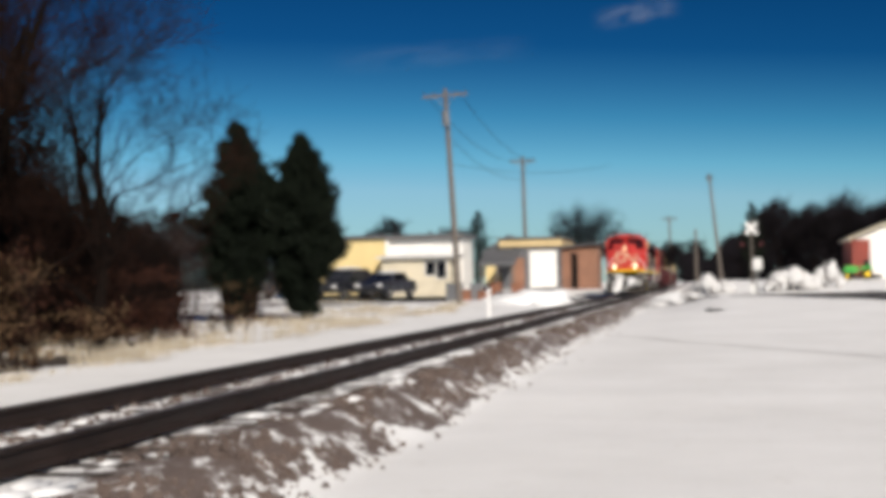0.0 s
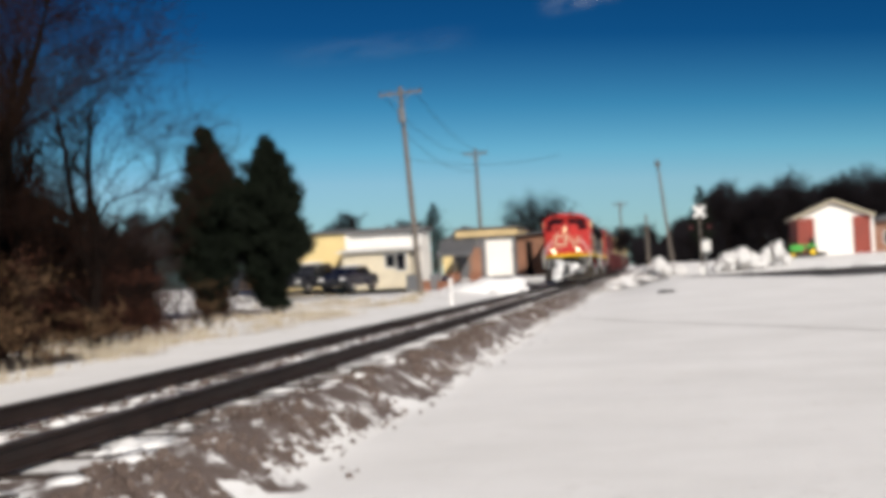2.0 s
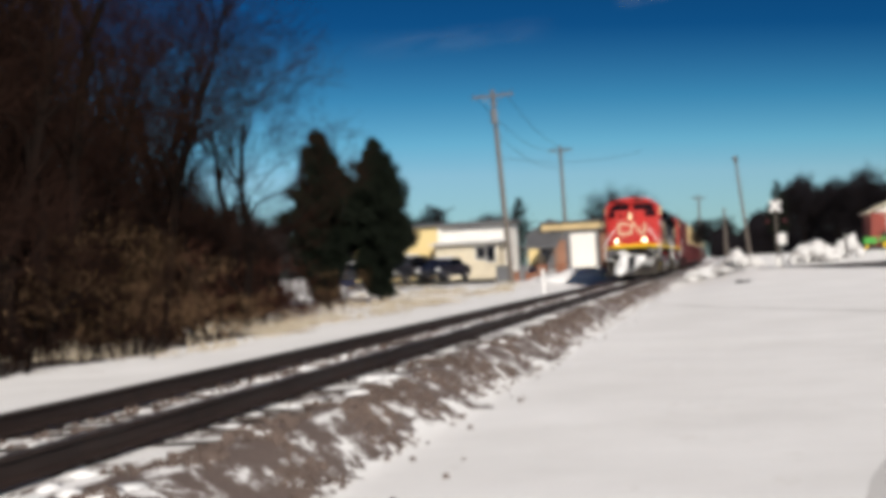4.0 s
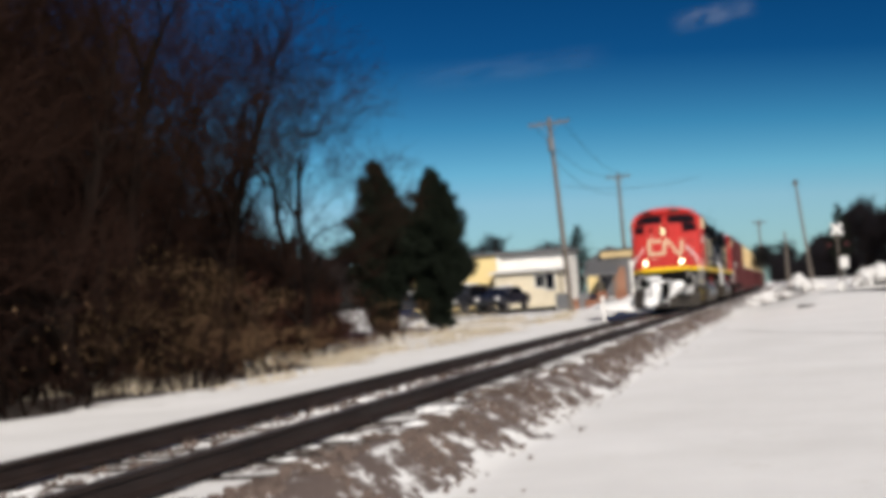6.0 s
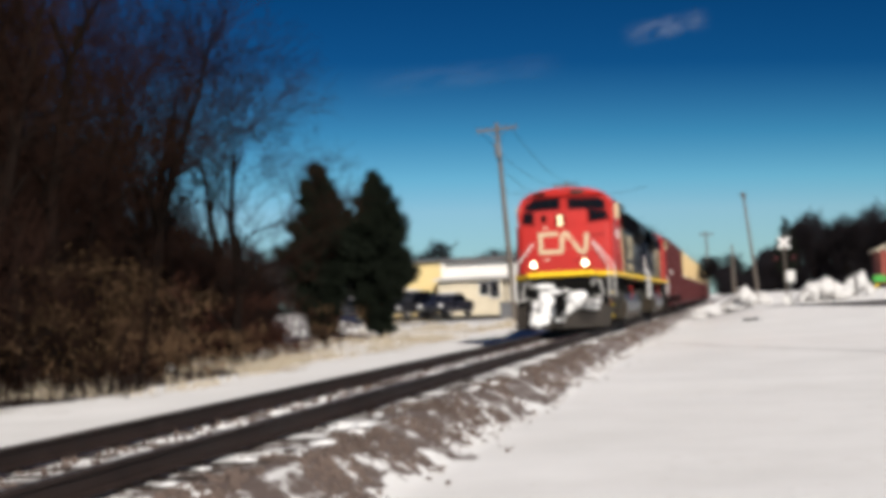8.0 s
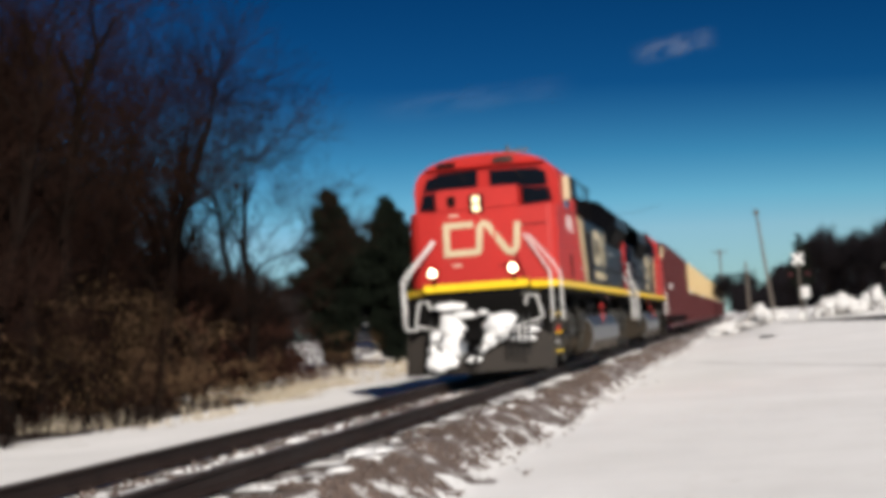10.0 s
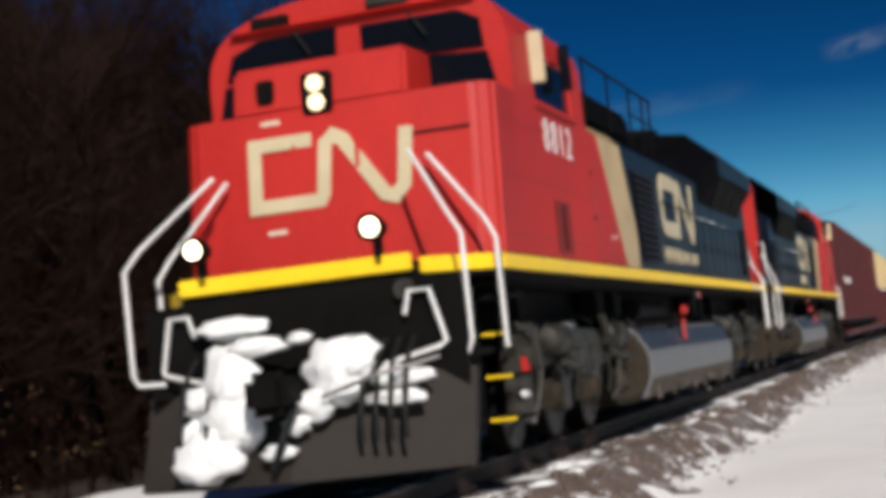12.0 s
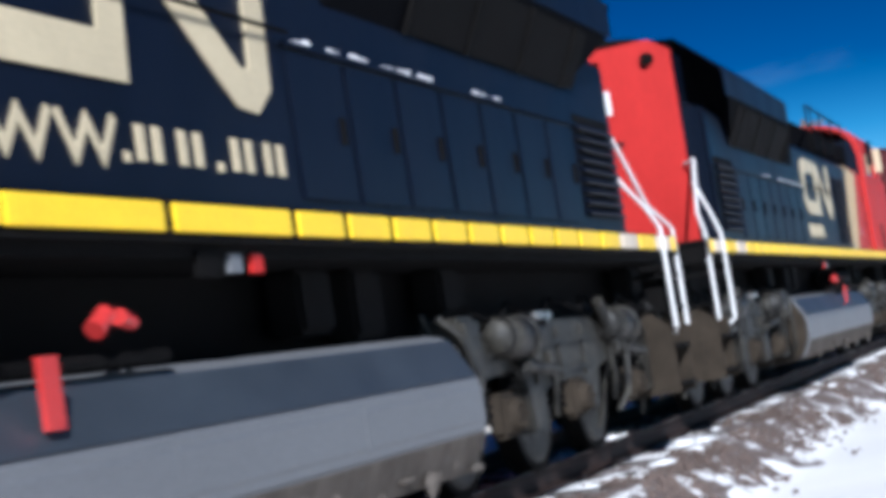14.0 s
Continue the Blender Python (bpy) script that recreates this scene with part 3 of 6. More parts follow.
def build_truck(loco, yc):
    """A three-axle truck: cast side frames with arches and legs, journal boxes, brake cylinders, springs, pipes."""
    for s in (-1, 1):
        def span(a, b):
            return sorted((s * a, s * b))

        def bit(name, bm, m="truck", label="", smooth=False):
            return part(name, bm, M[m], loco, label, smooth)
        prof = [(-2.75, 0.92), (-2.55, 1.10), (-1.95, 1.08), (-1.35, 0.98), (-1.10, 1.19), (0.72, 1.17), (0.95, 1.02), (1.55, 0.98), (2.1, 1.08), (2.58, 1.04), (2.72, 0.84), (2.6, 0.42), (2.3, 0.42), (2.22, 0.76), (1.3, 0.82), (1.05, 0.78), (0.72, 0.72), (0.60, 0.40), (0.30, 0.40), (0.26, 0.66), (-0.42, 0.68), (-0.76, 0.64), (-0.82, 0.36), (-1.12, 0.36), (-1.2, 0.74), (-1.4, 0.84), (-2.15, 0.80), (-2.25, 0.34), (-2.72, 0.34)]
        bit("side_frame", prism([(yc + a, b) for a, b in prof], "x", *span(1.04, 1.22), None, 0.022), "truck", "dusty cast steel side frame")
        for a, b, z0, z1 in ((-1.02, 0.64, 0.98, 1.03), (-0.98, 0.50, 0.76, 0.80), (-2.5, -1.5, 0.95, 0.99), (1.3, 2.4, 0.94, 0.98)):
            bit("frame_rib", box(*span(1.21, 1.255), yc + a, yc + b, z0, z1, None, 0.012))
        for a in (-1.0, -0.35, 0.3):
            bit("frame_web", box(*span(1.21, 1.245), yc + a, yc + a + 0.05, 0.70, 1.12, None, 0.012))
        for k in (-1.7, 0, 1.7):
            bm = box(*span(1.12, 1.27), yc + k - 0.17, yc + k + 0.17, 0.38, 0.70, None, 0.04)
            rod((s * 1.26, yc + k, 0.53), (s * 1.33, yc + k, 0.53), 0.125, 0.10, bm, 18)
            for q in range(6):
                a = q * math.tau / 6
                rod((s * 1.30, yc + k + 0.085 * math.cos(a), 0.53 + 0.085 * math.sin(a)), (s * 1.345, yc + k + 0.085 * math.cos(a), 0.53 + 0.085 * math.sin(a)), 0.016, 0.016, bm, 6)
            bit("journal_box", bm, "tank_end", "mud-brown axle journal box")
            for d in (-0.30, 0.30):
                pts = [(s * 1.13 + 0.07 * math.cos(q * 0.9), yc + k + d + 0.07 * math.sin(q * 0.9), 0.50 + q * 0.0085) for q in range(36)]
                bit("coil_spring", tube(pts, 0.02, None, 5), "under")
            bit("brake_shoe", prism([(yc + k - 0.60, 0.36), (yc + k - 0.54, 0.76), (yc + k - 0.45, 0.74), (yc + k - 0.50, 0.36)], "x", *span(0.72, 0.98)), "under")
            bit("shoe_hanger", tube([(s * 1.24, yc + k - 0.66, 0.94), (s * 1.25, yc + k - 0.60, 0.66), (s * 1.2, yc + k - 0.54, 0.44)], 0.026, None, 6))
        for k in (-1.82, 0.98):
            bm = rod((s * 1.27, yc + k, 1.09), (s * 1.27, yc + k + 0.44, 1.06), 0.15, 0.155, None, 20)
            rod((s * 1.27, yc + k - 0.07, 1.09), (s * 1.27, yc + k, 1.09), 0.11, 0.15, bm, 20)
            rod((s * 1.27, yc + k + 0.44, 1.06), (s * 1.27, yc + k + 0.50, 1.06), 0.175, 0.175, bm, 20)
            rod((s * 1.27, yc + k + 0.50, 1.06), (s * 1.27, yc + k + 0.78, 1.02), 0.032, 0.032, bm, 8)
            box(*span(1.16, 1.30), yc + k + 0.52, yc + k + 0.60, 0.86, 1.16, bm)
            bit("brake_cylinder", bm, "truck", "round dusty brake cylinder", True)
            bit("slack_adjuster", rod((s * 1.30, yc + k + 0.4, 0.86), (s * 1.30, yc + k + 1.05, 0.80), 0.045, 0.04, None, 12))
        bit("worn_cover", box(*span(1.10, 1.25), yc - 0.78, yc - 0.42, 1.17, 1.25, None, 0.02), "steel", "small bare metal cover on the frame")
        bit("damper", rod((s * 1.28, yc + 0.78, 1.30), (s * 1.28, yc + 1.12, 0.86), 0.05, 0.06, None, 12))
        for y, k in ((1.18, 0.0), (-2.62, 0.1), (2.66, 0.05)):
            bit("brake_hose", tube([(s * 1.20, yc + y - 0.10, 1.26), (s * 1.31, yc + y - 0.02, 1.12), (s * 1.34, yc + y + 0.05 + k, 0.80), (s * 1.31, yc + y + 0.02, 0.48), (s * 1.24, yc + y - 0.1, 0.34)], 0.028, None, 7), "truck")
            bit("sand_pipe", tube([(s * 1.05, yc + y, 1.3), (s * 1.16, yc + y + 0.08, 0.8), (s * 0.95, yc + y + 0.22, 0.2)], 0.022), "truck")
        for k in range(5):
            a = yc - 2.2 + k * 1.02
            sag = 0.06 + 0.05 * math.sin(k * 2.3)
            bit("brake_pipe", tube([(s * 1.16, a, 1.34), (s * 1.24, a + 0.18, 1.30 - sag), (s * 1.25, a + 0.5, 1.24 - sag), (s * 1.2, a + 0.8 + 0.1 * math.cos(k * 1.7), 1.34)], 0.02, None, 6), "under")
        for k, (y, z, w) in enumerate(((-2.68, 0.40, 0.13), (-2.5, 0.36, 0.07))):
            bit("packed_snow", lump((s * 1.225, yc + y, z + 0.2 * (k == 0)), (0.022, w, 0.035), k * 2.7, None, 2, 0.8), "snow", "snow caught on the truck frame", True)


def build_loco():
    loco = thing("locomotive", "red and black diesel locomotive with snow on its pilot", "locomotive", "locomotives of the train")
    P = lambda name, bm, m, label="", smooth=False: part(name, bm, M[m], loco, label, smooth)
    # underframe
    bm = box(-1.45, 1.45, 0.05, 19.95, 1.60, 1.80)
    box(-0.9, 0.9, 0.3, 19.7, 1.15, 1.62, bm)
    P("underframe", bm, "under")
    P("deck", box(-1.5, 1.5, 0.02, 19.98, 1.802, 1.845), "under")
    # yellow strips along the sill, in lengths, paler and patchier towards the rear
    rnd = random.Random(3)
    for s in (-1, 1):
        x0, x1 = sorted((s * 1.5, s * 1.535))
        y, k = 0.04, 0
        while y < 19.9:
            step = (3.55, 3.6, 2.1)[k] if k < 3 else (0.62 if y > 10.5 else 1.2)
            e = min(y + step, 19.95)
            m = "pale" if (10.7 < y < 11.3 or y > 17.2 and k % 2) else "yellow"
            P("sill_strip", box(x0, x1, y, e - (0.03 if k < 3 else 0.09), SILL_LO, SILL_HI, None, 0.006), m)
            y, k = e, k + 1
        P("sill_edge", box(min(s * 1.49, s * 1.515), max(s * 1.49, s * 1.515), 0.03, 19.97, 1.66, 1.844), "under")
    # front platform and its strip
    edge = [(-1.50, 0.05), (-1.50, -0.10), (-1.08, -0.72), (-1.04, -0.80), (1.0, -0.80), (1.04, -0.72), (1.50, -0.10), (1.50, 0.05)]
    P("front_platform", prism(edge, "z", 1.66, 1.80), "under")
    P("front_strip", box(-1.05, 1.0, -0.86, -0.80, SILL_LO + 0.03, SILL_HI + 0.04, None, 0.01), "yellow")
    for s, z in ((1, 0.0), (-1, -0.02)):
        P("front_strip", prism([(s * 1.05, -0.76), (s * 1.53, -0.08), (s * 1.50, -0.05), (s * 1.02, -0.72)], "z", SILL_LO + z, SILL_HI + z, None, 0.006), "yellow")
    P("front_sill", box(-1.0, 0.95, -0.78, 0.0, 1.45, 1.70, None, 0.02), "under")
    # nose with a sloped face and bevelled corners
    b = bmesh.new()
    rows = [(1.845, 0.10), (3.36, 0.31)]
    rings = []
    for z, y in rows:
        rings.append([b.verts.new(p) for p in ((-1.5, y + 0.22, z), (-1.34, y + 0.02, z), (-0.9, y, z), (0.75, y, z), (1.34, y + 0.02, z), (1.5, y + 0.12, z), (1.5, 1.35, z), (-1.5, 1.35, z))])
    for i in range(8):
        b.faces.new((rings[0][i], rings[0][(i + 1) % 8], rings[1][(i + 1) % 8], rings[1][i]))
    b.faces.new(rings[1])
    b.faces.new(rings[0][::-1])
    bmesh.ops.bevel(b, geom=[e for e in b.edges if abs(e.verts[0].co.z - e.verts[1].co.z) > 1], offset=0.05, segments=3, affect="EDGES")
    P("nose", b, "red")
    P("nose_top", prism([(0.315, 3.34), (0.40, 3.80), (1.5, 3.86), (1.5, 3.34)], "x", -0.93, 0.74, None, 0.04), "red")
    P("nose_door", prism([(0.098, 1.9), (0.245, 3.0), (0.30, 3.0), (0.15, 1.9)], "x", -0.34, 0.26), "red", "red nose door in a raised frame")
    for x in (-0.34, 0.26):
        P("door_frame", prism([(0.088, 1.88), (0.237, 3.02), (0.27, 3.02), (0.12, 1.88)], "x", x - 0.02, x + 0.02), "red")
    # cab with a curved roof
    half = [(1.5, 3.3), (1.5, 3.87), (1.46, 4.06), (1.36, 4.225), (1.18, 4.36), (0.93, 4.455), (0.62, 4.52), (0.3, 4.55)]
    roof = [(-x, z) for x, z in half] + [(0, 4.56)] + half[::-1]
    P("cab_front", prism(roof, "y", 1.12, 1.30, None, 0.02), "red")
    for s in (-1, 1):
        x0, x1 = sorted((s * 1.5, s * 1.42))
        bm = box(x0, x1, 1.28, 4.1, 1.845, 3.36)
        box(x0, x1, 1.28, 1.95, 3.355, 3.95, bm)
        box(x0, x1, 3.55, 4.1, 3.355, 3.95, bm)
        P("cab_side", bm, "red")
        P("cab_side_door", box(min(s * 1.5, s * 1.512), max(s * 1.5, s * 1.512), 2.26, 2.88, 1.90, 2.42, None, 0.004), "red_dull_hatch", "recessed dull red hatch")
        P("hatch_grille", box(min(s * 1.51, s * 1.516), max(s * 1.51, s * 1.516), 2.50, 2.66, 1.94, 2.38), "under")
        for k in range(9):
            P("hatch_slat", box(min(s * 1.514, s * 1.524), max(s * 1.514, s * 1.524), 2.50, 2.66, 1.95 + k * 0.048, 1.972 + k * 0.048), "red_dull_hatch")
        P("window_frame", box(min(s * 1.5, s * 1.53), max(s * 1.5, s * 1.53), 1.9, 3.6, 3.30, 3.37, None, 0.01), "red")
        P("side_window", box(min(s * 1.43, s * 1.46), max(s * 1.43, s * 1.46), 1.93, 3.57, 3.36, 3.97), "glass", "dark cab side window")
        bm = box(min(s * 1.5, s * 1.62), max(s * 1.5, s * 1.62), 3.14, 3.17, 3.6, 4.08, None, 0.01)
        P("wind_deflector", bm, "glass", "dark wind deflector beside the cab window")
        P("mirror", box(min(s * 1.5, s * 1.64), max(s * 1.5, s * 1.64), 1.86, 1.90, 3.52, 4.02, None, 0.012), "cream", "pale mirror panel beside the cab window")
        for z in (2.02, 2.55, 3.06):
            P("panel_seam", box(min(s * 1.5, s * 1.504), max(s * 1.5, s * 1.504), 0.55, 4.08, z, z + 0.008), "red_seam")
    top = [p for p in roof if p[1] > 3.83]
    P("cab_roof", prism(top + [(x * 0.94, z - 0.06) for x, z in top[::-1]], "y", 1.25, 4.12), "red")
    P("cab_rear", box(-1.42, 1.42, 4.0, 4.1, 1.85, 4.1), "navy")
    P("cab_floor", box(-1.4, 1.4, 1.3, 4.0, 3.0, 3.05), "under")
    # windshields, with the lower pane on one side
    P("windshield", prism([(-1.30, 3.84), (-1.22, 4.09), (-0.95, 4.20), (-0.14, 4.22), (-0.17, 3.86)], "y", 1.09, 1.13, None, 0.008), "glass", "dark windshield pane")
    P("windshield", prism([(0.10, 3.84), (0.10, 4.19), (1.05, 4.18), (1.26, 4.07), (1.28, 3.80)], "y", 1.09, 1.13, None, 0.008), "glass", "dark windshield pane")
    P("windshield", prism([(0.74, 3.42), (0.74, 3.80), (1.30, 3.76), (1.36, 3.48)], "y", 1.085, 1.125, None, 0.008), "glass", "low dark corner pane")
    P("windshield", prism([(-0.95, 3.44), (-0.95, 3.80), (-1.32, 3.80), (-1.40, 3.46)], "y", 1.085, 1.125, None, 0.008), "glass", "low dark corner pane")
    for x in (-0.55, 0.6):
        P("wiper", tube([(x, 1.05, 4.22), (x + 0.16, 1.03, 3.98)], 0.012), "rubber")
    P("visor", prism([(1.02, 4.28), (1.13, 4.34), (1.13, 4.28)], "x", -1.2, 1.25), "red")
    P("number_board", box(0.2, 0.6, 1.04, 1.12, 4.33, 4.45, None, 0.015), "truck", "grimy number board under the roof")
    P("number_board", box(-0.98, -0.6, 1.04, 1.12, 4.29, 4.41, None, 0.015), "under", "dark number board under the roof")
    # lights
    P("headlight_housing", box(-0.23, 0.05, nose_y(3.5) - 0.06, 0.5, 3.28, 3.66, None, 0.02), "under")
    for z in (3.385, 3.555):
        P("headlight", rod((-0.09, nose_y(3.5) - 0.085, z), (-0.09, nose_y(3.5) - 0.05, z), 0.07, 0.08, None, 20), "lamp_soft", "lit headlight lens")
    P("class_light", box(-0.68, -0.52, nose_y(3.5) - 0.03, 0.5, 3.44, 3.66, None, 0.02), "under")
    for x in (-0.83, 0.73):
        P("ditch_light_bracket", box(x - 0.03, x + 0.03, -0.86, -0.78, 1.80, 2.04), "under")
        P("ditch_light_housing", rod((x, -0.98, 2.10), (x, -0.78, 2.10), 0.115, 0.08, None, 20), "under")
        P("ditch_light", rod((x, -1.005, 2.10), (x, -0.978, 2.10), 0.060, 0.070, None, 20), "lamp", "bright lit ditch light lens")
    # emblem on the nose: cream ribbons
    e = bmesh.new()
    e = ribbon([(-0.17, 3.06), (-0.72, 3.06), (-0.72, 2.50), (-0.10, 2.50), (-0.07, 2.55), (-0.04, 3.0), (0.04, 3.07), (0.12, 3.03), (0.50, 2.48), (0.60, 2.45), (0.68, 2.54), (0.72, 3.05)], 0.125, "y", nose_y, 0.022)
    P("nose_emblem", e, "cream", "cream ribbon emblem across the nose")
    P("nose_plate", box(-0.62, -0.44, nose_y(2.26) - 0.012, nose_y(2.26) + 0.02, 2.24, 2.28), "pale")
    P("nose_plate", box(-0.65, -0.47, nose_y(3.28) - 0.012, nose_y(3.28) + 0.02, 3.24, 3.28), "pale")
    for z, x0, x1 in ((2.98, 0.78, 1.3), (2.2, 0.3, 0.5)):
        P("nose_grab", tube([(x0, nose_y(z) - 0.01, z), (x1, nose_y(z) + 0.0, z)], 0.012), "red_dull")
    # full-width body behind the cab
    HW = 1.42
    shape = lambda w: [(-w, 1.845), (-w, 3.36), (-w + 0.10, 3.46), (-0.9, 3.72), (0.9, 3.72), (w - 0.10, 3.46), (w, 3.36), (w, 1.845)]
    P("hood", prism(shape(HW - 0.006), "y", 4.1, 18.55, None, 0.012), "navy", "long black-blue engine hood")
    for s in (-1, 1):
        w = lambda u, v: sorted((s * u, s * v))
        P("red_panel", prism([(4.12, 1.86), (4.12, 3.35), (5.05, 3.35), (6.15, 1.86)], "x", *w(HW - 0.008, HW)), "red")
        P("buff_band", prism([(5.05, 3.35), (6.35, 3.35), (6.95, 2.35), (6.95, 1.86), (6.15, 1.86)], "x", *w(HW - 0.008, HW + 0.002)), "gold", "slanted buff band on the hood")
        P("shoulder_band", prism([(s * (HW - 0.002), 3.35), (s * (HW - 0.10), 3.462), (s * (HW - 0.13), 3.44), (s * (HW - 0.05), 3.33)], "y", 4.95, 6.35), "gold")
        P("shoulder_band", prism([(s * (HW - 0.002), 3.35), (s * (HW - 0.10), 3.462), (s * (HW - 0.13), 3.44), (s * (HW - 0.05), 3.33)], "y", 4.12, 4.95), "red")
        for y in (4.42,):
            P("hood_door_seam", box(*w(HW - 0.004, HW + 0.004), y, y + 0.014, 1.95, 3.3), "red_dull")
            for z in (2.35, 2.85):
                P("door_latch", box(*w(HW - 0.004, HW + 0.012), y + 0.04, y + 0.11, z, z + 0.04), "under")
        for y in (5.35, 5.55):
            P("rivet_plate", box(*w(HW - 0.004, HW + 0.006), y, y + 0.05, 2.18, 2.22), "white")
        for z in (2.42, 2.95):
            P("hood_seam", box(*w(HW - 0.004, HW + 0.003), 4.45, 6.0 - 0.74 * (z - 2.0), z, z + 0.008), "red_seam")
        P("louver_recess", prism([(7.2, 1.97), (7.05, 2.6), (6.9, 3.12), (8.45, 3.12), (8.45, 1.97)], "x", *w(HW - 0.004, HW + 0.002)), "under")
        for k in range(13):
            z = 2.0 + k * 0.09
            P("louver_slat", prism([(HW * s, z), ((HW + 0.045) * s, z - 0.03), ((HW + 0.05) * s, z - 0.018), (HW * s, z + 0.035)], "y", 7.2 - 0.025 * k, 8.46), "navy")
        for y in (12.0, 12.75, 13.5, 14.25, 15.0, 15.75, 16.5):
            P("hood_door", box(*w(HW - 0.006, HW + 0.012), y + 0.03, y + 0.71, 1.92, 2.72, None, 0.008), "navy", "tall dark hood door")
            P("door_latch", box(*w(HW, HW + 0.03), y + 0.6, y + 0.64, 2.25, 2.4), "under")
        P("door_ledge", box(*w(HW - 0.01, HW + 0.03), 12.0, 17.3, 2.74, 2.77), "navy")
        bm = None
        rr = random.Random(4)
        for k in range(30):
            y = 12.1 + k * 0.115 + rr.uniform(-0.05, 0.05)
            if k % 3 == 0 or k in (10, 19, 20, 22, 23):
                continue
            bm = lump((s * (HW + 0.02), y, 2.775), (0.010, rr.uniform(0.04, 0.11), rr.uniform(0.006, 0.022)), k, bm, 2, 0.9)
        tagged(P("ledge_frost", bm, "snow", "frost clinging to the ledge over the doors"), kind="stuff")
        P("body_rail", tube([(s * (HW + 0.05), 8.7, 2.80), (s * (HW + 0.05), 12.0, 2.80)], 0.012, None, 6), "under")
        P("louver_recess", box(*w(HW - 0.004, HW + 0.002), 17.35, 18.4, 1.98, 2.85), "under")
        for k in range(9):
            z = 2.02 + k * 0.09
            P("louver_slat", prism([(HW * s, z), ((HW + 0.045) * s, z - 0.03), ((HW + 0.05) * s, z - 0.018), (HW * s, z + 0.035)], "y", 17.33, 18.42), "navy")
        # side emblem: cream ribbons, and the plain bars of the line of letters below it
        line = [(10.14, 3.14), (9.24, 3.14), (9.12, 3.10), (9.07, 3.01), (9.07, 2.61), (9.12, 2.52), (9.24, 2.48), (10.34, 2.48), (10.40, 3.12), (10.62, 3.12), (11.36, 2.54), (11.47, 2.46), (11.60, 2.45), (11.70, 2.53), (11.75, 3.24)]
        e = ribbon([(y if s > 0 else 20.83 - y, z) for y, z in line], 0.215, "x", s * (HW - 0.002), s * 0.012)
        P("side_emblem", e, "cream", "large cream ribbon emblem on the hood")
        def mark(pts, y0, wide):
            line = [(y0 + a * wide, 2.025 + 0.185 * b) for a, b in pts]
            P("letter_shape", ribbon([(y if s > 0 else 20.83 - y, z) for y, z in line], 0.042, "x", s * (HW - 0.003), s * 0.008), "cream")
        for k in range(3):
            mark([(0, 1), (0.26, 0), (0.5, 0.85), (0.74, 0), (1, 1)], 8.92 + 0.47 * k, 0.42)
        for y0 in (10.44, 10.58, 10.80, 10.94, 11.30, 11.44, 11.64, 11.78):
            P("letter_shape", box(*w(HW - 0.004, HW + 0.004), y0, y0 + 0.075, 2.03, 2.195, None, 0.003), "cream")
        for y0 in (10.33, 11.15):
            P("letter_shape", box(*w(HW - 0.004, HW + 0.004), y0, y0 + 0.05, 2.02, 2.065), "cream")
        # radiator section leaning out over the body side
        flare = [(s * 1.40, 3.02), (s * 1.64, 3.52), (s * 1.64, 3.86), (s * 1.16, 4.30), (s * 0.4, 4.40), (s * 0.4, 3.02)]
        back_by = (17.15, 18.05, 18.32, 18.32, 18.32, 17.15)
        b = bmesh.new()
        rings = [[b.verts.new((x, y, z)) for x, z in flare] for y in (13.75,)] + [[b.verts.new((x, y, z)) for (x, z), y in zip(flare, back_by)]]
        for k in range(6):
            b.faces.new((rings[0][k], rings[0][(k + 1) % 6], rings[1][(k + 1) % 6], rings[1][k]))
        b.faces.new(rings[0]), b.faces.new(rings[1][:5][::-1]), b.faces.new((rings[1][0], rings[1][4], rings[1][5]))
        P("radiator_flare", b, "black", "dark radiator section leaning outwards")
        b = bmesh.new()
        low = [(s * 1.40, 3.02), (s * 1.42, 3.20), (s * 1.41, 3.40), (s * 1.0, 3.70), (s * 0.4, 3.74), (s * 0.4, 3.02)]
        rings = [[b.verts.new((x, y, z)) for x, z in ring] for y, ring in ((12.55, low), (13.76, flare))]
        for k in range(6):
            b.faces.new((rings[0][k], rings[0][(k + 1) % 6], rings[1][(k + 1) % 6], rings[1][k]))
        b.faces.new(rings[0]), b.faces.new(rings[1][::-1])
        P("flare_fairing", b, "black", "sloped black front of the radiator section")
        # covers give the lit upper faces a lighter colour than the shaded underside
        P("flare_edge", prism([(s * 1.648, 3.86), (s * 1.166, 4.305), (s * 1.155, 4.29), (s * 1.63, 3.85)], "y", 13.8, 18.28), "navy", "sloped roof edge of the radiator section, coloured as lit")
        P("flare_face", box(*sorted((s * 1.638, s * 1.652)), 13.8, 18.2, 3.55, 3.85, None, 0.004), "navy", "outer edge of the radiator section, coloured as lit")
        for y in (13.82, 14.92, 16.02, 17.12):
            P("radiator_grille", prism([(s * 1.425, 3.06), (s * 1.63, 3.49), (s * 1.642, 3.48), (s * 1.44, 3.05)], "y", y, y + (1.02 if y < 17 else 0.3)), "under", "black radiator intake grille")
            P("grille_rib", prism([(s * 1.42, 3.04), (s * 1.635, 3.50), (s * 1.665, 3.48), (s * 1.45, 3.03)], "y", y - 0.05, y - 0.015), "under")
    # roof gear
    P("blower_housing", prism([(-1.22, 3.6), (-1.22, 3.95), (-0.8, 4.26), (0.8, 4.26), (1.22, 3.95), (1.22, 3.6)], "y", 4.15, 8.3, None, 0.05), "black")
    P("exhaust_stack", box(-0.3, 0.3, 10.6, 11.8, 3.7, 4.15, None, 0.05), "under")
    P("radiator_roof", box(-0.42, 0.42, 13.75, 18.3, 3.6, 4.40, None, 0.03), "black")
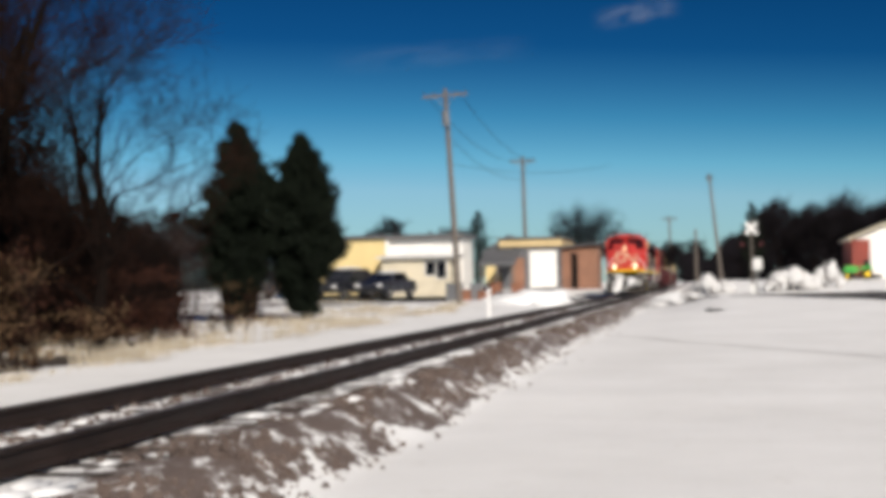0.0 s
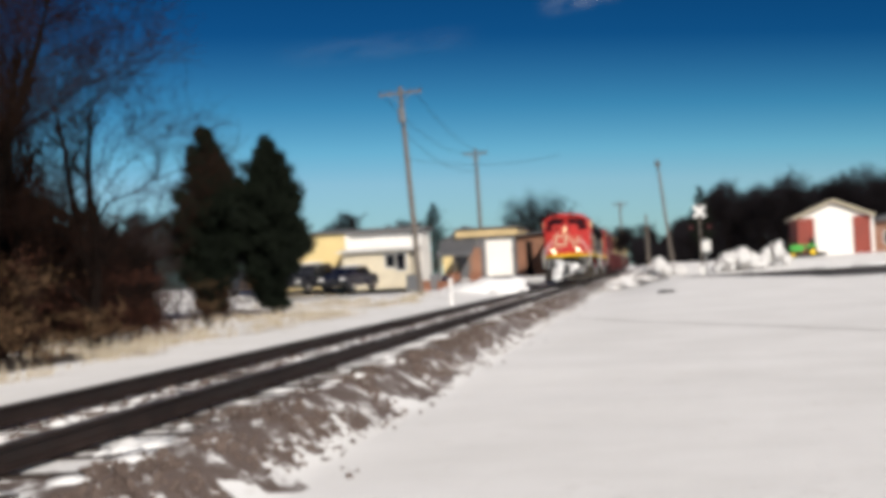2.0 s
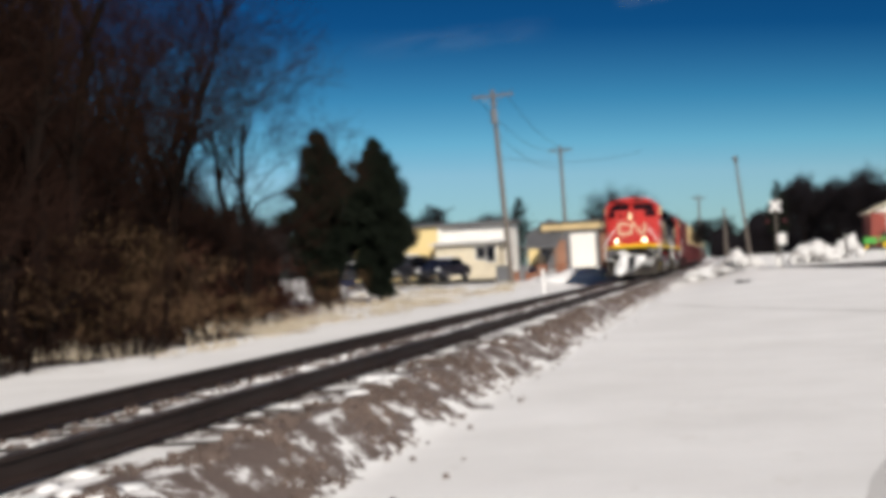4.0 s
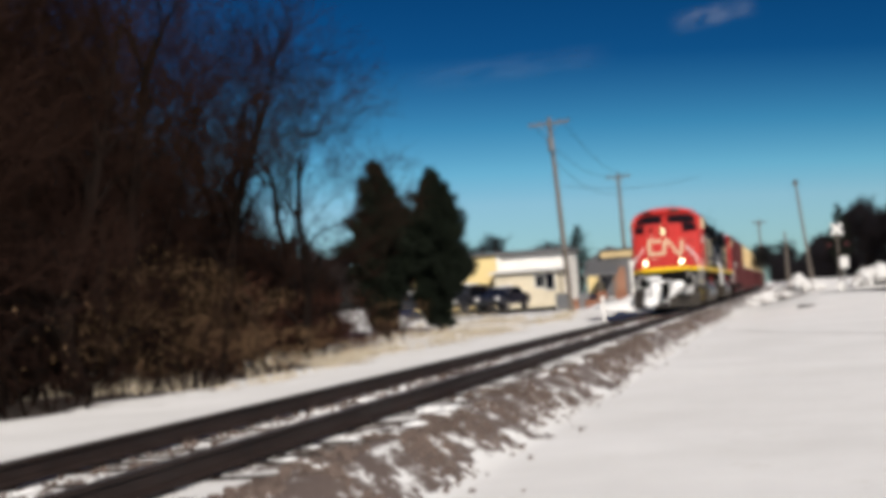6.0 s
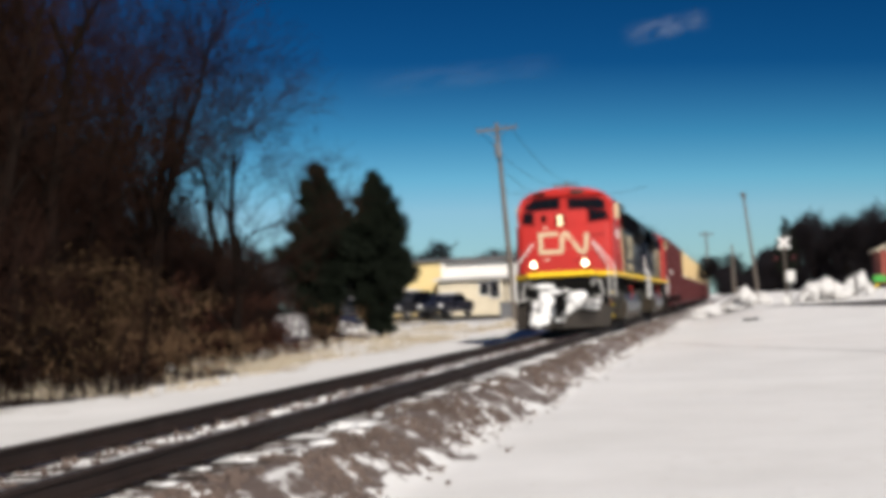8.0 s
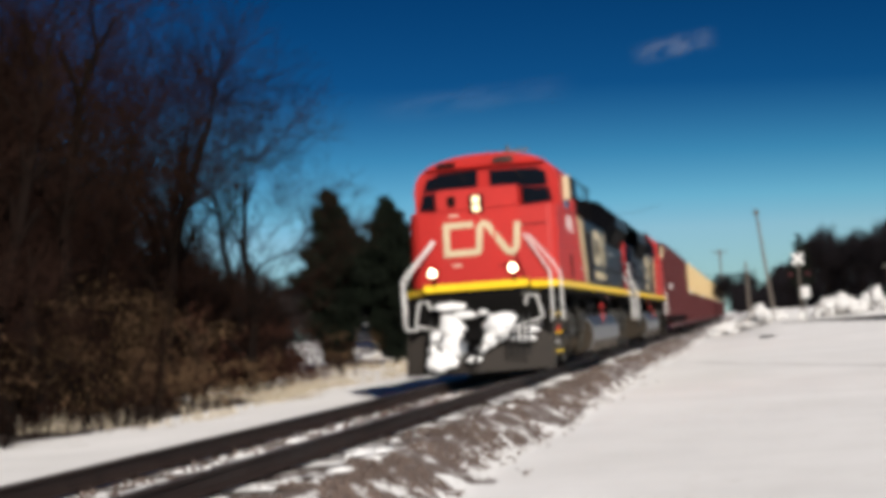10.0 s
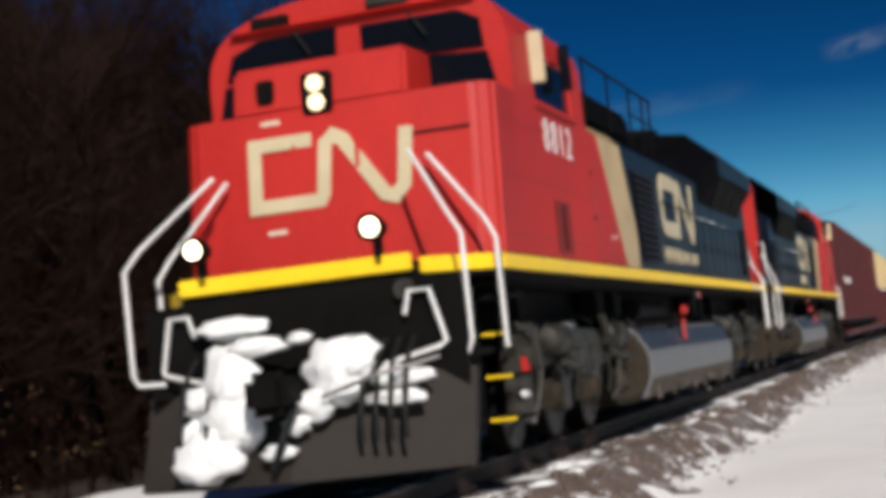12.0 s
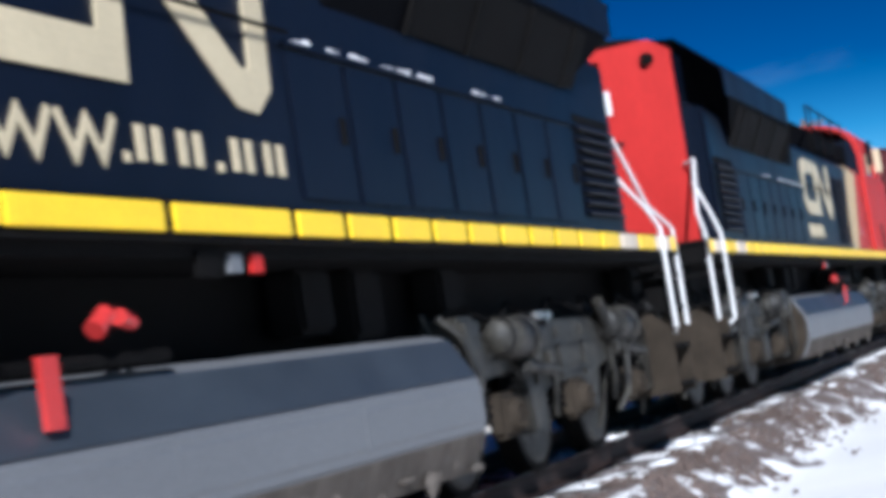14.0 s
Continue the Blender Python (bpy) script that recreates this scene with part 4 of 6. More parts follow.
    for y in (14.5, 15.95, 17.4):
        P("roof_fan", rod((0, y, 4.39), (0, y, 4.52), 0.62, 0.6, None, 24), "under")
    for s in (-1, 1):
        bm = tube([(s * 1.3, 5.2, 4.30), (s * 1.34, 9.5, 4.28)], 0.018)
        for y in (5.2, 6.6, 8.0, 8.95, 9.5):
            tube([(s * 1.3, y, 3.5), (s * 1.32, y, 4.30)], 0.016, bm)
        tube([(s * 1.32, 8.0, 3.95), (s * 1.34, 9.5, 3.93)], 0.014, bm)
        P("roof_handrail", bm, "under", "thin dark handrail on the roof edge")
    P("antenna", tube([(0.3, 2.4, 4.44), (0.3, 2.4, 4.8)], 0.012), "under")
    P("horn", rod((-0.35, 3.0, 4.46), (-0.35, 2.6, 4.56), 0.03, 0.09, None, 12), "steel")
    # tail end: chamfered corners and a red end wall
    P("hood_tail", prism([(-1.414, 18.5), (-1.20, 18.72), (1.20, 18.72), (1.414, 18.5)], "z", 1.85, 3.42), "navy")
    P("end_wall", prism([(-1.19, 1.85), (1.19, 1.85), (1.19, 4.12), (0.95, 4.28), (-0.95, 4.28), (-1.19, 4.12)], "y", 18.70, 18.76, None, 0.01), "red", "red end wall of the hood")
    P("tail_cap", prism([(-1.18, 3.40), (-1.18, 4.10), (-0.94, 4.26), (0.94, 4.26), (1.18, 4.10), (1.18, 3.40)], "y", 18.2, 18.70), "navy")
    P("end_emblem", box(-0.42, -0.32, 18.76, 18.775, 3.5, 3.78, None, 0.004), "white")
    P("end_emblem", box(0.32, 0.42, 18.76, 18.775, 3.5, 3.78, None, 0.004), "white")
    P("end_board", box(-0.5, 0.5, 18.76, 18.79, 3.12, 3.17), "red_dull")
    P("end_lamp", rod((-0.92, 18.76, 4.05), (-0.92, 18.83, 4.05), 0.08, 0.07), "under")
    P("end_lamp", rod((0.92, 18.76, 4.05), (0.92, 18.83, 4.05), 0.08, 0.07), "under")
    # fuel tank
    right = [(1.10, 0.22), (1.36, 0.27), (1.475, 0.50), (1.49, 0.56), (1.49, 0.80), (1.47, 0.86), (1.32, 1.10), (1.22, 1.15)]
    prof = [(-x, z) for x, z in right[::-1]] + right
    P("fuel_tank", prism(prof, "y", 6.55, 14.05, None, 0.03), "tank", "dusty light grey fuel tank")
    P("tank_end", prism([(x * 0.985, 0.7 + (z - 0.7) * 0.98) for x, z in prof], "y", 6.43, 6.56, None, 0.04), "tank_end", "mud-caked end of the fuel tank")
    P("tank_end", prism([(x * 0.985, 0.7 + (z - 0.7) * 0.98) for x, z in prof], "y", 14.04, 14.12, None, 0.03), "tank_end", "mud-caked end of the fuel tank")
    for s in (-1, 1):
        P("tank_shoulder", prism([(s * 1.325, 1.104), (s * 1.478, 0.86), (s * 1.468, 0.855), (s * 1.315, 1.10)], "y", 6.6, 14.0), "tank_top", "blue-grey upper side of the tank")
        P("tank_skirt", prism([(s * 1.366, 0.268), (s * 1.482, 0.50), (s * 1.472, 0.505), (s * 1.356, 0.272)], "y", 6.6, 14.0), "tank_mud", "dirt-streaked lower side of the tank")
        for y in (8.4, 10.3, 12.2):
            P("tank_weld", box(*sorted((s * 1.485, s * 1.494)), y, y + 0.018, 0.57, 0.80), "tank")
        P("tank_pipe", tube([(s * 1.3, 6.7, 0.9), (s * 1.32, 6.85, 1.17), (s * 1.32, 10.6, 1.19)], 0.035), "under")
        bm = None
        for k in range(30):
            y = 6.8 + k * 0.245
            bm = lump((s * (1.40 + 0.035 * math.sin(k * 3.7)), y + 0.09 * math.sin(k * 5.3), 0.34 + 0.05 * math.sin(k * 2.1)), (0.02, 0.03 + 0.06 * abs(math.sin(k * 1.9)), 0.05 + 0.03 * math.sin(k)), k, bm, 2, 0.9)
        tagged(P("tank_slush", bm, "tank_mud", "dirty slush caked along the tank's lower edge"), kind="stuff")
        bm = rod((s * 1.40, 9.95, 1.31), (s * 1.40, 10.05, 1.38), 0.045, 0.04)
        rod((s * 1.40, 10.14, 1.36), (s * 1.40, 10.24, 1.33), 0.04, 0.03, bm)
        P("fuel_valve", bm, "valve", "bright red fuel filler cap")
        P("fuel_tag", box(*sorted((s * 1.45, s * 1.48)), 9.45, 9.56, 0.94, 1.22), "valve", "small red tag on the tank")
        P("fuel_gauge", rod((s * 1.3, 9.2, 1.1), (s * 1.42, 9.2, 1.3), 0.05), "under")
        P("notice_plate", box(*sorted((s * 1.44, s * 1.47)), 10.74, 10.96, 1.51, 1.63), "under")
        P("notice_plate", box(*sorted((s * 1.44, s * 1.47)), 11.04, 11.15, 1.53, 1.62), "tank")
        P("notice_plate", box(*sorted((s * 1.44, s * 1.47)), 11.26, 11.36, 1.53, 1.62), "red")
        P("air_reservoir", rod((s * 1.15, 7.2, 1.36), (s * 1.15, 9.3, 1.36), 0.16, 0.16, None, 20), "under")
        for k, y in enumerate((0.95, 1.6, 5.2, 6.2, 12.3, 13.0, 14.4, 19.3)):
            P("equipment_box", box(*sorted((s * 0.95, s * 1.18)), y, y + 0.42, 1.28 - 0.05 * (k % 3), 1.6, None, 0.03), "under")
    for yc in (4.1, 16.9):
        build_truck(loco, yc)
    for y in (1.45, 14.3):
        for s in (-1, 1):
            P("sand_box", box(*sorted((s * 1.0, s * 1.32)), y, y + 0.35, 0.85, 1.25, None, 0.04), "truck")
    P("brake_rod_clip", box(1.21, 1.27, 1.40, 1.56, 0.80, 0.94, None, 0.01), "red", "small red cover on the truck")
    # front steps, plow, coupler
    for s in (-1, 1):
        for ye, yb in ((0.06, 0.62), (19.38, 19.94)):
            for k, z in enumerate((0.42, 0.78, 1.14, 1.46)):
                P("step", box(*sorted((s * 1.08, s * 1.5)), ye, yb, z, z + 0.035), "under")
                if ye < 1 and z < 1.3:
                    P("step_edge", box(*sorted((s * 1.26, s * 1.49)), ye - 0.01, ye, z + 0.008, z + 0.03), "yellow")
            P("step_side", box(*sorted((s * 1.04, s * 1.08)), ye, yb, 0.35, 1.6), "under")
            if ye > 1:
                for y in (ye - 0.03, yb - 0.01):
                    P("step_panel", prism([(s * 1.06, 0.36), (s * 1.48, 0.36), (s * 1.48, 0.98), (s * 1.30, 1.12), (s * 1.06, 1.12)], "y", y, y + 0.03), "tank_end", "mud-brown side plate of the steps")
    b = bmesh.new()
    prof = [(-1.06, 0.92), (-1.16, 0.62), (-1.36, 0.16), (-1.28, 0.14), (-1.06, 0.6), (-0.96, 0.92)]
    left, mid, right = [[b.verts.new((x, p[0] + dy, p[1])) for p in prof] for x, dy in ((-1.45, 0.30), (0, 0.0), (1.42, 0.30))]
    for u, v in ((left, mid), (mid, right)):
        for i in range(6):
            b.faces.new((u[i], u[(i + 1) % 6], v[(i + 1) % 6], v[i]))
    b.faces.new(left), b.faces.new(right[::-1])
    P("snow_plow", b, "plow", "dusty black pilot plow plate")
    P("pilot_plate", box(-1.40, 1.38, -0.82, -0.72, 0.55, 1.66), "under")
    P("pilot_floor", box(-1.35, 1.35, -0.74, 0.06, 1.0, 1.06), "under")
    P("coupler", box(-0.14, 0.14, -1.5, -0.1, 0.74, 1.0, None, 0.05), "under")
    P("coupler_knuckle", box(-0.2, 0.16, -1.68, -1.42, 0.70, 1.04, None, 0.07), "under")
    P("rear_coupler", box(-0.16, 0.16, 19.95, 20.75, 0.74, 1.0, None, 0.05), "under")
    for x in (-0.95, -0.72, 0.60, 0.72, 0.84, 0.96):
        P("air_hose", tube([(x, -0.84, 1.2), (x + 0.02, -1.16, 1.0), (x + 0.03, -1.34, 0.62), (x + 0.02, -1.32, 0.42)], 0.022), "rubber")
    P("uncoupling_lever", tube([(0.35, -1.40, 0.80), (0.8, -1.38, 0.93), (1.22, -1.05, 1.02)], 0.016), "steel")
    P("train_hose", tube([(-0.05, -1.3, 0.95), (0.12, -1.46, 0.72), (0.02, -1.5, 0.48), (-0.1, -1.42, 0.28)], 0.035), "rubber")
    P("buffer_cap", rod((0.93, -0.90, 1.58), (0.93, -0.80, 1.58), 0.085, 0.085, None, 16), "truck")
    # snow packed on the pilot
    rnd = random.Random(21)
    for c, sz in (((-0.50, -1.18, 1.02), (0.21, 0.13, 0.25)), ((-0.50, -1.24, 0.68), (0.24, 0.13, 0.22)), ((-0.76, -1.14, 0.86), (0.16, 0.1, 0.10)), ((-0.26, -1.16, 1.25), (0.24, 0.14, 0.07)), ((-0.55, -0.98, 1.42), (0.27, 0.07, 0.08)), ((-0.44, -1.20, 0.86), (0.22, 0.13, 0.26)), ((0.40, -1.17, 1.00), (0.24, 0.13, 0.22)), ((-0.66, -1.26, 0.48), (0.22, 0.12, 0.18)), ((0.52, -1.14, 1.10), (0.22, 0.15, 0.15)), ((0.44, -1.18, 0.88), (0.17, 0.13, 0.18)), ((0.24, -1.22, 0.74), (0.17, 0.11, 0.11)), ((0.90, -1.08, 0.90), (0.22, 0.09, 0.08)), ((0.86, -1.12, 0.74), (0.22, 0.09, 0.06)), ((-0.72, -1.30, 0.36), (0.27, 0.13, 0.15)), ((-0.82, -1.06, 0.82), (0.15, 0.10, 0.09)), ((0.14, -1.22, 1.28), (0.09, 0.07, 0.045)), ((-0.06, -1.36, 0.40), (0.13, 0.08, 0.06)), ((-0.92, -1.12, 0.60), (0.10, 0.08, 0.10)), ((0.08, -1.30, 0.60), (0.1, 0.08, 0.06))):
        P("packed_snow", lump(c, (sz[0] * 1.12, sz[1], sz[2] * 1.10), rnd.random() * 9, None, 3, 0.5), "snow", "white snow packed on the pilot", True)
    # white handrails at the ends
    for s, ya in ((-1, -1.08), (1, -0.78)):
        P("handrail", tube([(s * 0.90, -0.30, 2.76), (s * 1.30, ya + 0.08, 2.16), (s * 1.42, ya, 1.98), (s * 1.42, ya, 1.12), (s * 1.38, ya + 0.01, 1.04), (s * 1.16, ya + 0.05, 1.03)], 0.020), "white", "white tubular handrail at the steps")
        P("handrail", tube([(s * 0.94, 0.08, 2.76), (s * 1.44, -0.14, 2.14), (s * 1.55, -0.22, 1.95), (s * 1.55, -0.22, 1.04)], 0.020), "white", "white tubular handrail at the steps")
        P("grab_iron", tube([(s * 0.92, -0.90, 1.38), (s * 0.97, -0.90, 1.56), (s * 1.14, -0.90, 1.56), (s * 1.24, -0.88, 1.14), (s * 1.2, -0.94, 1.10), (s * 0.78, -1.1, 1.0)], 0.02), "white", "white bent grab iron")
        P("handrail", tube([(s * 1.22, 18.78, 2.55), (s * 1.46, 19.2, 2.10), (s * 1.54, 19.3, 1.90), (s * 1.54, 19.3, 0.98), (s * 1.50, 19.42, 0.92)], 0.020), "white", "white tubular handrail at the steps")
        P("handrail", tube([(s * 1.16, 18.8, 2.78), (s * 1.30, 18.95, 2.80), (s * 1.38, 19.6, 2.15), (s * 1.50, 19.95, 1.92), (s * 1.50, 19.95, 0.98)], 0.020), "white", "white tubular handrail at the steps")
    for k, digit in enumerate("8812"):
        number = text_bm(digit, 0.47)
        number.transform(Matrix.Translation((1.5035, 2.24 + 0.32 * k, 2.90)) @ Matrix(((0, 0, 1, 0), (1, 0, 0, 0), (0, 1, 0, 0), (0, 0, 0, 1))))
        P("road_number", number, "white", "white painted numeral on the cab side")
    for y in AXLES:
        build_wheelset(loco, y)
    return loco


# ---- wagons ----
def build_wagon(body, label):
    """A long red wagon on two trucks. body 'tall': closed to the roof; 'load': a low red body with buff containers standing in it."""
    w = thing("freight_wagon", label, "wagon", "wagons of the train")
    L = 27.6
    P = lambda name, bm, m, lab="", par=None: part(name, bm, M[m], par or w, lab)
    hi = 4.32 if body == "tall" else 2.36
    P("underframe", box(-1.3, 1.3, 0.2, L - 0.2, 0.75, 1.05), "under")
    P("body", box(-1.5, 1.5, 0.4, L - 0.4, 0.45 if body == "load" else 0.95, hi, None, 0.03), "red_dull")
    n = 19
    for s in (-1, 1):
        for k in range(n):
            y = 0.5 + k * (L - 1.0) / (n - 1)
            P("side_post", box(*sorted((s * 1.5, s * 1.56)), y - 0.06, y + 0.06, 0.5 if body == "load" else 1.0, hi - 0.05), "red_dull")
        P("side_sill", box(*sorted((s * 1.48, s * 1.57)), 0.4, L - 0.4, 0.42, 0.62), "red_dull")
        for k in (2.0, 4.2):
            P("side_plate", box(*sorted((s * 1.5, s * 1.575)), k, k + 0.9, 2.26, 2.46), "white")
    if body == "tall":
        P("roof", prism([(-1.52, 4.3), (-0.8, 4.44), (0.8, 4.44), (1.52, 4.3)], "y", 0.35, L - 0.35), "red_dull")
    else:
        P("rim", box(-1.56, 1.56, 0.35, L - 0.35, 2.30, 2.40), "red_dull")
    for yc in (2.6, L - 2.6):
        for s in (-1, 1):
            P("side_frame", prism([(yc - 1.2, 0.4), (yc - 1.2, 0.65), (yc - 0.3, 0.72), (yc + 0.3, 0.72), (yc + 1.2, 0.65), (yc + 1.2, 0.4), (yc + 0.4, 0.28), (yc - 0.4, 0.28)], "x", *sorted((s * 0.95, s * 1.1)), None, 0.02), "under")
        for d in (-0.9, 0.9):
            build_wheelset(w, yc + d, 0.45)
    P("coupler", box(-0.14, 0.14, -0.3, L + 0.3, 0.76, 0.98), "under")
    return w


def build_container():
    c = thing("cargo_container", "buff corrugated cargo container standing in a wagon", "container", "containers on the train")
    part("shell", box(-1.22, 1.22, 0, 12.8, 0, 2.15, None, 0.03), M["beige"], c)
    for s in (-1, 1):
        for k in range(26):
            y = 0.3 + k * 0.48
            part("corrugation", box(*sorted((s * 1.22, s * 1.25)), y, y + 0.2, 0.12, 2.05), M["beige"], c)
    for y in (0, 12.8):
        for s in (-1, 1):
            part("corner_post", box(*sorted((s * 1.1, s * 1.26)), y - 0.06, y + 0.06, 0, 2.18), M["beige"], c)
    return c


LOCO_GAP = 21.4
TRAIN_THINGS = []          # (thing, distance behind the leading corner, turned round)


def build_train():
    first = build_loco()
    second = copy_thing(first, pose(0, LOCO_GAP + 20, 0, 0, 0, 180))
    TRAIN_THINGS.append((first, 0.0, False))
    for o in list(second.children):
        if o.name.split(".")[0] in ("road_number", "packed_snow"):
            bpy.data.objects.remove(o)
    second["label"] = "second red and black diesel locomotive, coupled tail first"
    TRAIN_THINGS.append((second, LOCO_GAP + 20.0, True))
    tall = build_wagon("tall", "dark red closed freight wagon with ribbed sides")
    TRAIN_THINGS.append((tall, 43.0, False))
    y = 43.0 + 28.4
    low = build_wagon("load", "dark red low-sided freight wagon carrying buff containers")
    box_a = build_container()
    for k in range(5):
        w = low if k == 0 else copy_thing(low, pose(0, 0, 0))
        TRAIN_THINGS.append((w, y, False))
        for j in range(2):
            c = box_a if k == 0 and j == 0 else copy_thing(box_a, pose(0, 0, 0))
            TRAIN_THINGS.append((c, y + 0.75 + j * 13.2, False))
        y += 28.4


# ---- plants ----
def bare_tree(seed, height, spread, budget, upright=0.35, start=0.18, thin=0.0055):
    """A bare winter tree: one tapered trunk, limbs and a haze of twigs, as three-sided bars."""
    rnd = random.Random(seed)
    wood, fine = ([], []), ([], [])

    def bar(a, b, r0, r1, store):
        verts, faces = store
        d = (b - a).normalized()
        u = d.orthogonal().normalized()
        v = d.cross(u)
        o = len(verts)
        k = 3 if r0 < 0.03 else 6
        for p, r in ((a, r0), (b, r1)):
            for i in range(k):
                ang = i * math.tau / k
                verts.append(tuple(p + (u * math.cos(ang) + v * math.sin(ang)) * r))
        for i in range(k):
            faces.append((o + i, o + (i + 1) % k, o + k + (i + 1) % k, o + k + i))

    count, limit, limbs = [0], [budget], []

    def grow(p, d, length, r, level):
        steps = 5 if level == 0 else (4 if level < 2 else 3)
        for i in range(steps):
            if count[0] > limit[0]:
                return
            d = (d + Vector((rnd.gauss(0, 0.16), rnd.gauss(0, 0.16), rnd.gauss(0.03, 0.10) + upright * 0.14))).normalized()
            q = p + d * length / steps
            r1 = r * (0.84 if i < steps - 1 else 0.7)
            bar(p, q, r, r1, wood if r > 0.02 else fine)
            count[0] += 1
            if level < 5 and (level > 0 or (i + 1) / steps > start):
                for _ in range(rnd.choice((1, 2, 2, 3)) if level < 4 else 2):
                    a = rnd.random() * math.tau
                    side = Matrix.Rotation(a, 3, d) @ d.orthogonal().normalized()
                    nd = (d * rnd.uniform(0.5, 1.0) + side * spread * rnd.uniform(0.6, 1.1)).normalized()
                    branch = (q, nd, length * rnd.uniform(0.5, 0.72), max(thin, r1 * rnd.uniform(0.42, 0.62)), level + 1)
                    if level == 0:
                        limbs.append(branch)
                    else:
                        grow(*branch)
            p, r = q, r1
        if level == 0:
            limbs.append((p, d, length * 0.6, r, 1))
    grow(Vector((0, 0, -0.2)), Vector((rnd.gauss(0, 0.05), rnd.gauss(0, 0.05), 1)).normalized(), height * 0.55, height * 0.018, 0)
    for branch in limbs:
        count[0], limit[0] = 0, budget / len(limbs)
        grow(*branch)
    return wood, fine


def make_tree(seed, height, spread, budget, label, twig="twig", name="bare_tree", group="bare trees beside the track", **kw):
    t = thing(name, label, "tree", group)
    wood, fine = bare_tree(seed, height, spread, budget, **kw)
    raw("trunk", *wood, M["bark"], t)
    raw("crown", *fine, M[twig], t)
    return t


def leafy(rnd, centres, count, size, verts, faces):
    """Small bent leaves scattered in clumps round the centres (x, y, z, rx, rz)."""
    for _ in range(count):
        cx, cy, cz, rx, rz = rnd.choice(centres)
        p = Vector((rnd.gauss(0, rx * 0.5), rnd.gauss(0, rx * 0.5), rnd.gauss(0, rz * 0.5))) + Vector((cx, cy, cz))
        q = Euler((rnd.random() * 6.3, rnd.random() * 6.3, rnd.random() * 6.3)).to_matrix()
        s = size * rnd.uniform(0.5, 1.3)
        o = len(verts)
        for a in ((-s, 0, 0), (0, -s * 0.4, s * 0.12), (s, 0, 0), (0, s * 0.4, s * 0.12)):
            verts.append(tuple(p + q @ Vector(a)))
        faces.append((o, o + 1, o + 2, o + 3))


def make_bush(seed, height, width, twig_budget, leaves, leaf, label, at, size=0.06):
    rnd = random.Random(seed)
    t = thing("bush", label, "bush", "bushes beside the track", at)
    wv, wf, fv, ff = [], [], [], []
    for k in range(9):
        wood, fine = bare_tree(seed * 31 + k, height * rnd.uniform(0.7, 1.25), 0.85, twig_budget // 9, upright=0.5, start=0.0)
        dx, dy = rnd.gauss(0, width * 0.28), rnd.gauss(0, width * 0.28)
        for (v, f), (sv, sf) in (((wv, wf), wood), ((fv, ff), fine)):
            o = len(v)
            v += [(a + dx, b + dy, c) for a, b, c in sv]
            f += [tuple(i + o for i in q) for q in sf]
    tagged(raw("stem_mass", wv, wf, M["bark"], t), kind="stuff")
    tagged(raw("twig_mass", fv, ff, M["twig"], t), kind="stuff")
    lv, lf = [], []
    spots = [(rnd.gauss(0, width * 0.3), rnd.gauss(0, width * 0.3), height * rnd.uniform(0.12, 1.0), width * rnd.uniform(0.1, 0.3), height * rnd.uniform(0.08, 0.2)) for _ in range(15)]
    leafy(rnd, spots, leaves, size, lv, lf)
    tagged(raw("leaf_mass", lv, lf, M[leaf], t), kind="stuff")
    return t


def make_conifer(seed, height, width, label, at, count=9000):
    """A pointed evergreen: limbs swept upwards, narrow at the foot, fullest below the middle, with ragged gaps."""
    rnd = random.Random(seed)
    t = thing("conifer_tree", label, "tree", "evergreens", at)
    bm = rod((0, 0, -0.3), (0, 0, height * 0.94), height * 0.022, 0.02, None, 10)
    part("trunk", bm, M["bark"], t)
    bv, bf, v, f = [], [], [], []
    limbs = []
    for k in range(190):
        h = (k + 0.5) / 190
        z = height * (0.015 + 0.965 * h)
        full = (0.20 + 0.80 * smooth01(0.0, 0.46, h)) * (1 - h) ** 0.85 / 0.72
        a = rnd.random() * math.tau
        lobe = 1 + 0.5 * noise.noise(Vector((math.cos(a) * 1.3, math.sin(a) * 1.3, h * 7 + seed * 5)))
        r = width * 0.5 * min(1.0, full) * lobe * rnd.uniform(0.62, 1.08) + 0.05
        tip = Vector((math.cos(a) * r, math.sin(a) * r, z + r * (0.30 + 0.35 * h)))
        limbs.append((Vector((0, 0, z - r * 0.12)), tip, r))
        o = len(bv)
        for p, w in ((limbs[-1][0], 0.02), (tip, 0.006)):
            for i in range(3):
                bv.append((p.x + w * math.cos(i * 2.1), p.y + w * math.sin(i * 2.1), p.z))
        bf += [(o + i, o + (i + 1) % 3, o + 3 + (i + 1) % 3, o + 3 + i) for i in range(3)]
    limbs.append((Vector((0, 0, height * 0.86)), Vector((0, 0, height)), 0.3))
    raw("limbs", bv, bf, M["bark"], t)
    weights = [r + 0.15 for _, _, r in limbs]
    for a, b, r in rnd.choices(limbs, weights, k=count):
        k = rnd.random() ** 0.5
        spread = 0.05 + 0.11 * min(1.0, r)
        p = a.lerp(b, k) + Vector((rnd.gauss(0, spread), rnd.gauss(0, spread), rnd.gauss(0, spread * 0.8)))
        d = ((b - a).normalized() + Vector((rnd.gauss(0, 0.45), rnd.gauss(0, 0.45), rnd.gauss(0.45, 0.4)))).normalized()
        u = d.orthogonal().normalized() * rnd.uniform(0.02, 0.045)
        L = rnd.uniform(0.14, 0.34)
        o = len(v)
        v += [tuple(p - u), tuple(p + u), tuple(p + d * L)]
        f.append((o, o + 1, o + 2))
    raw("needles", v, f, M["needle"], t)
    return t


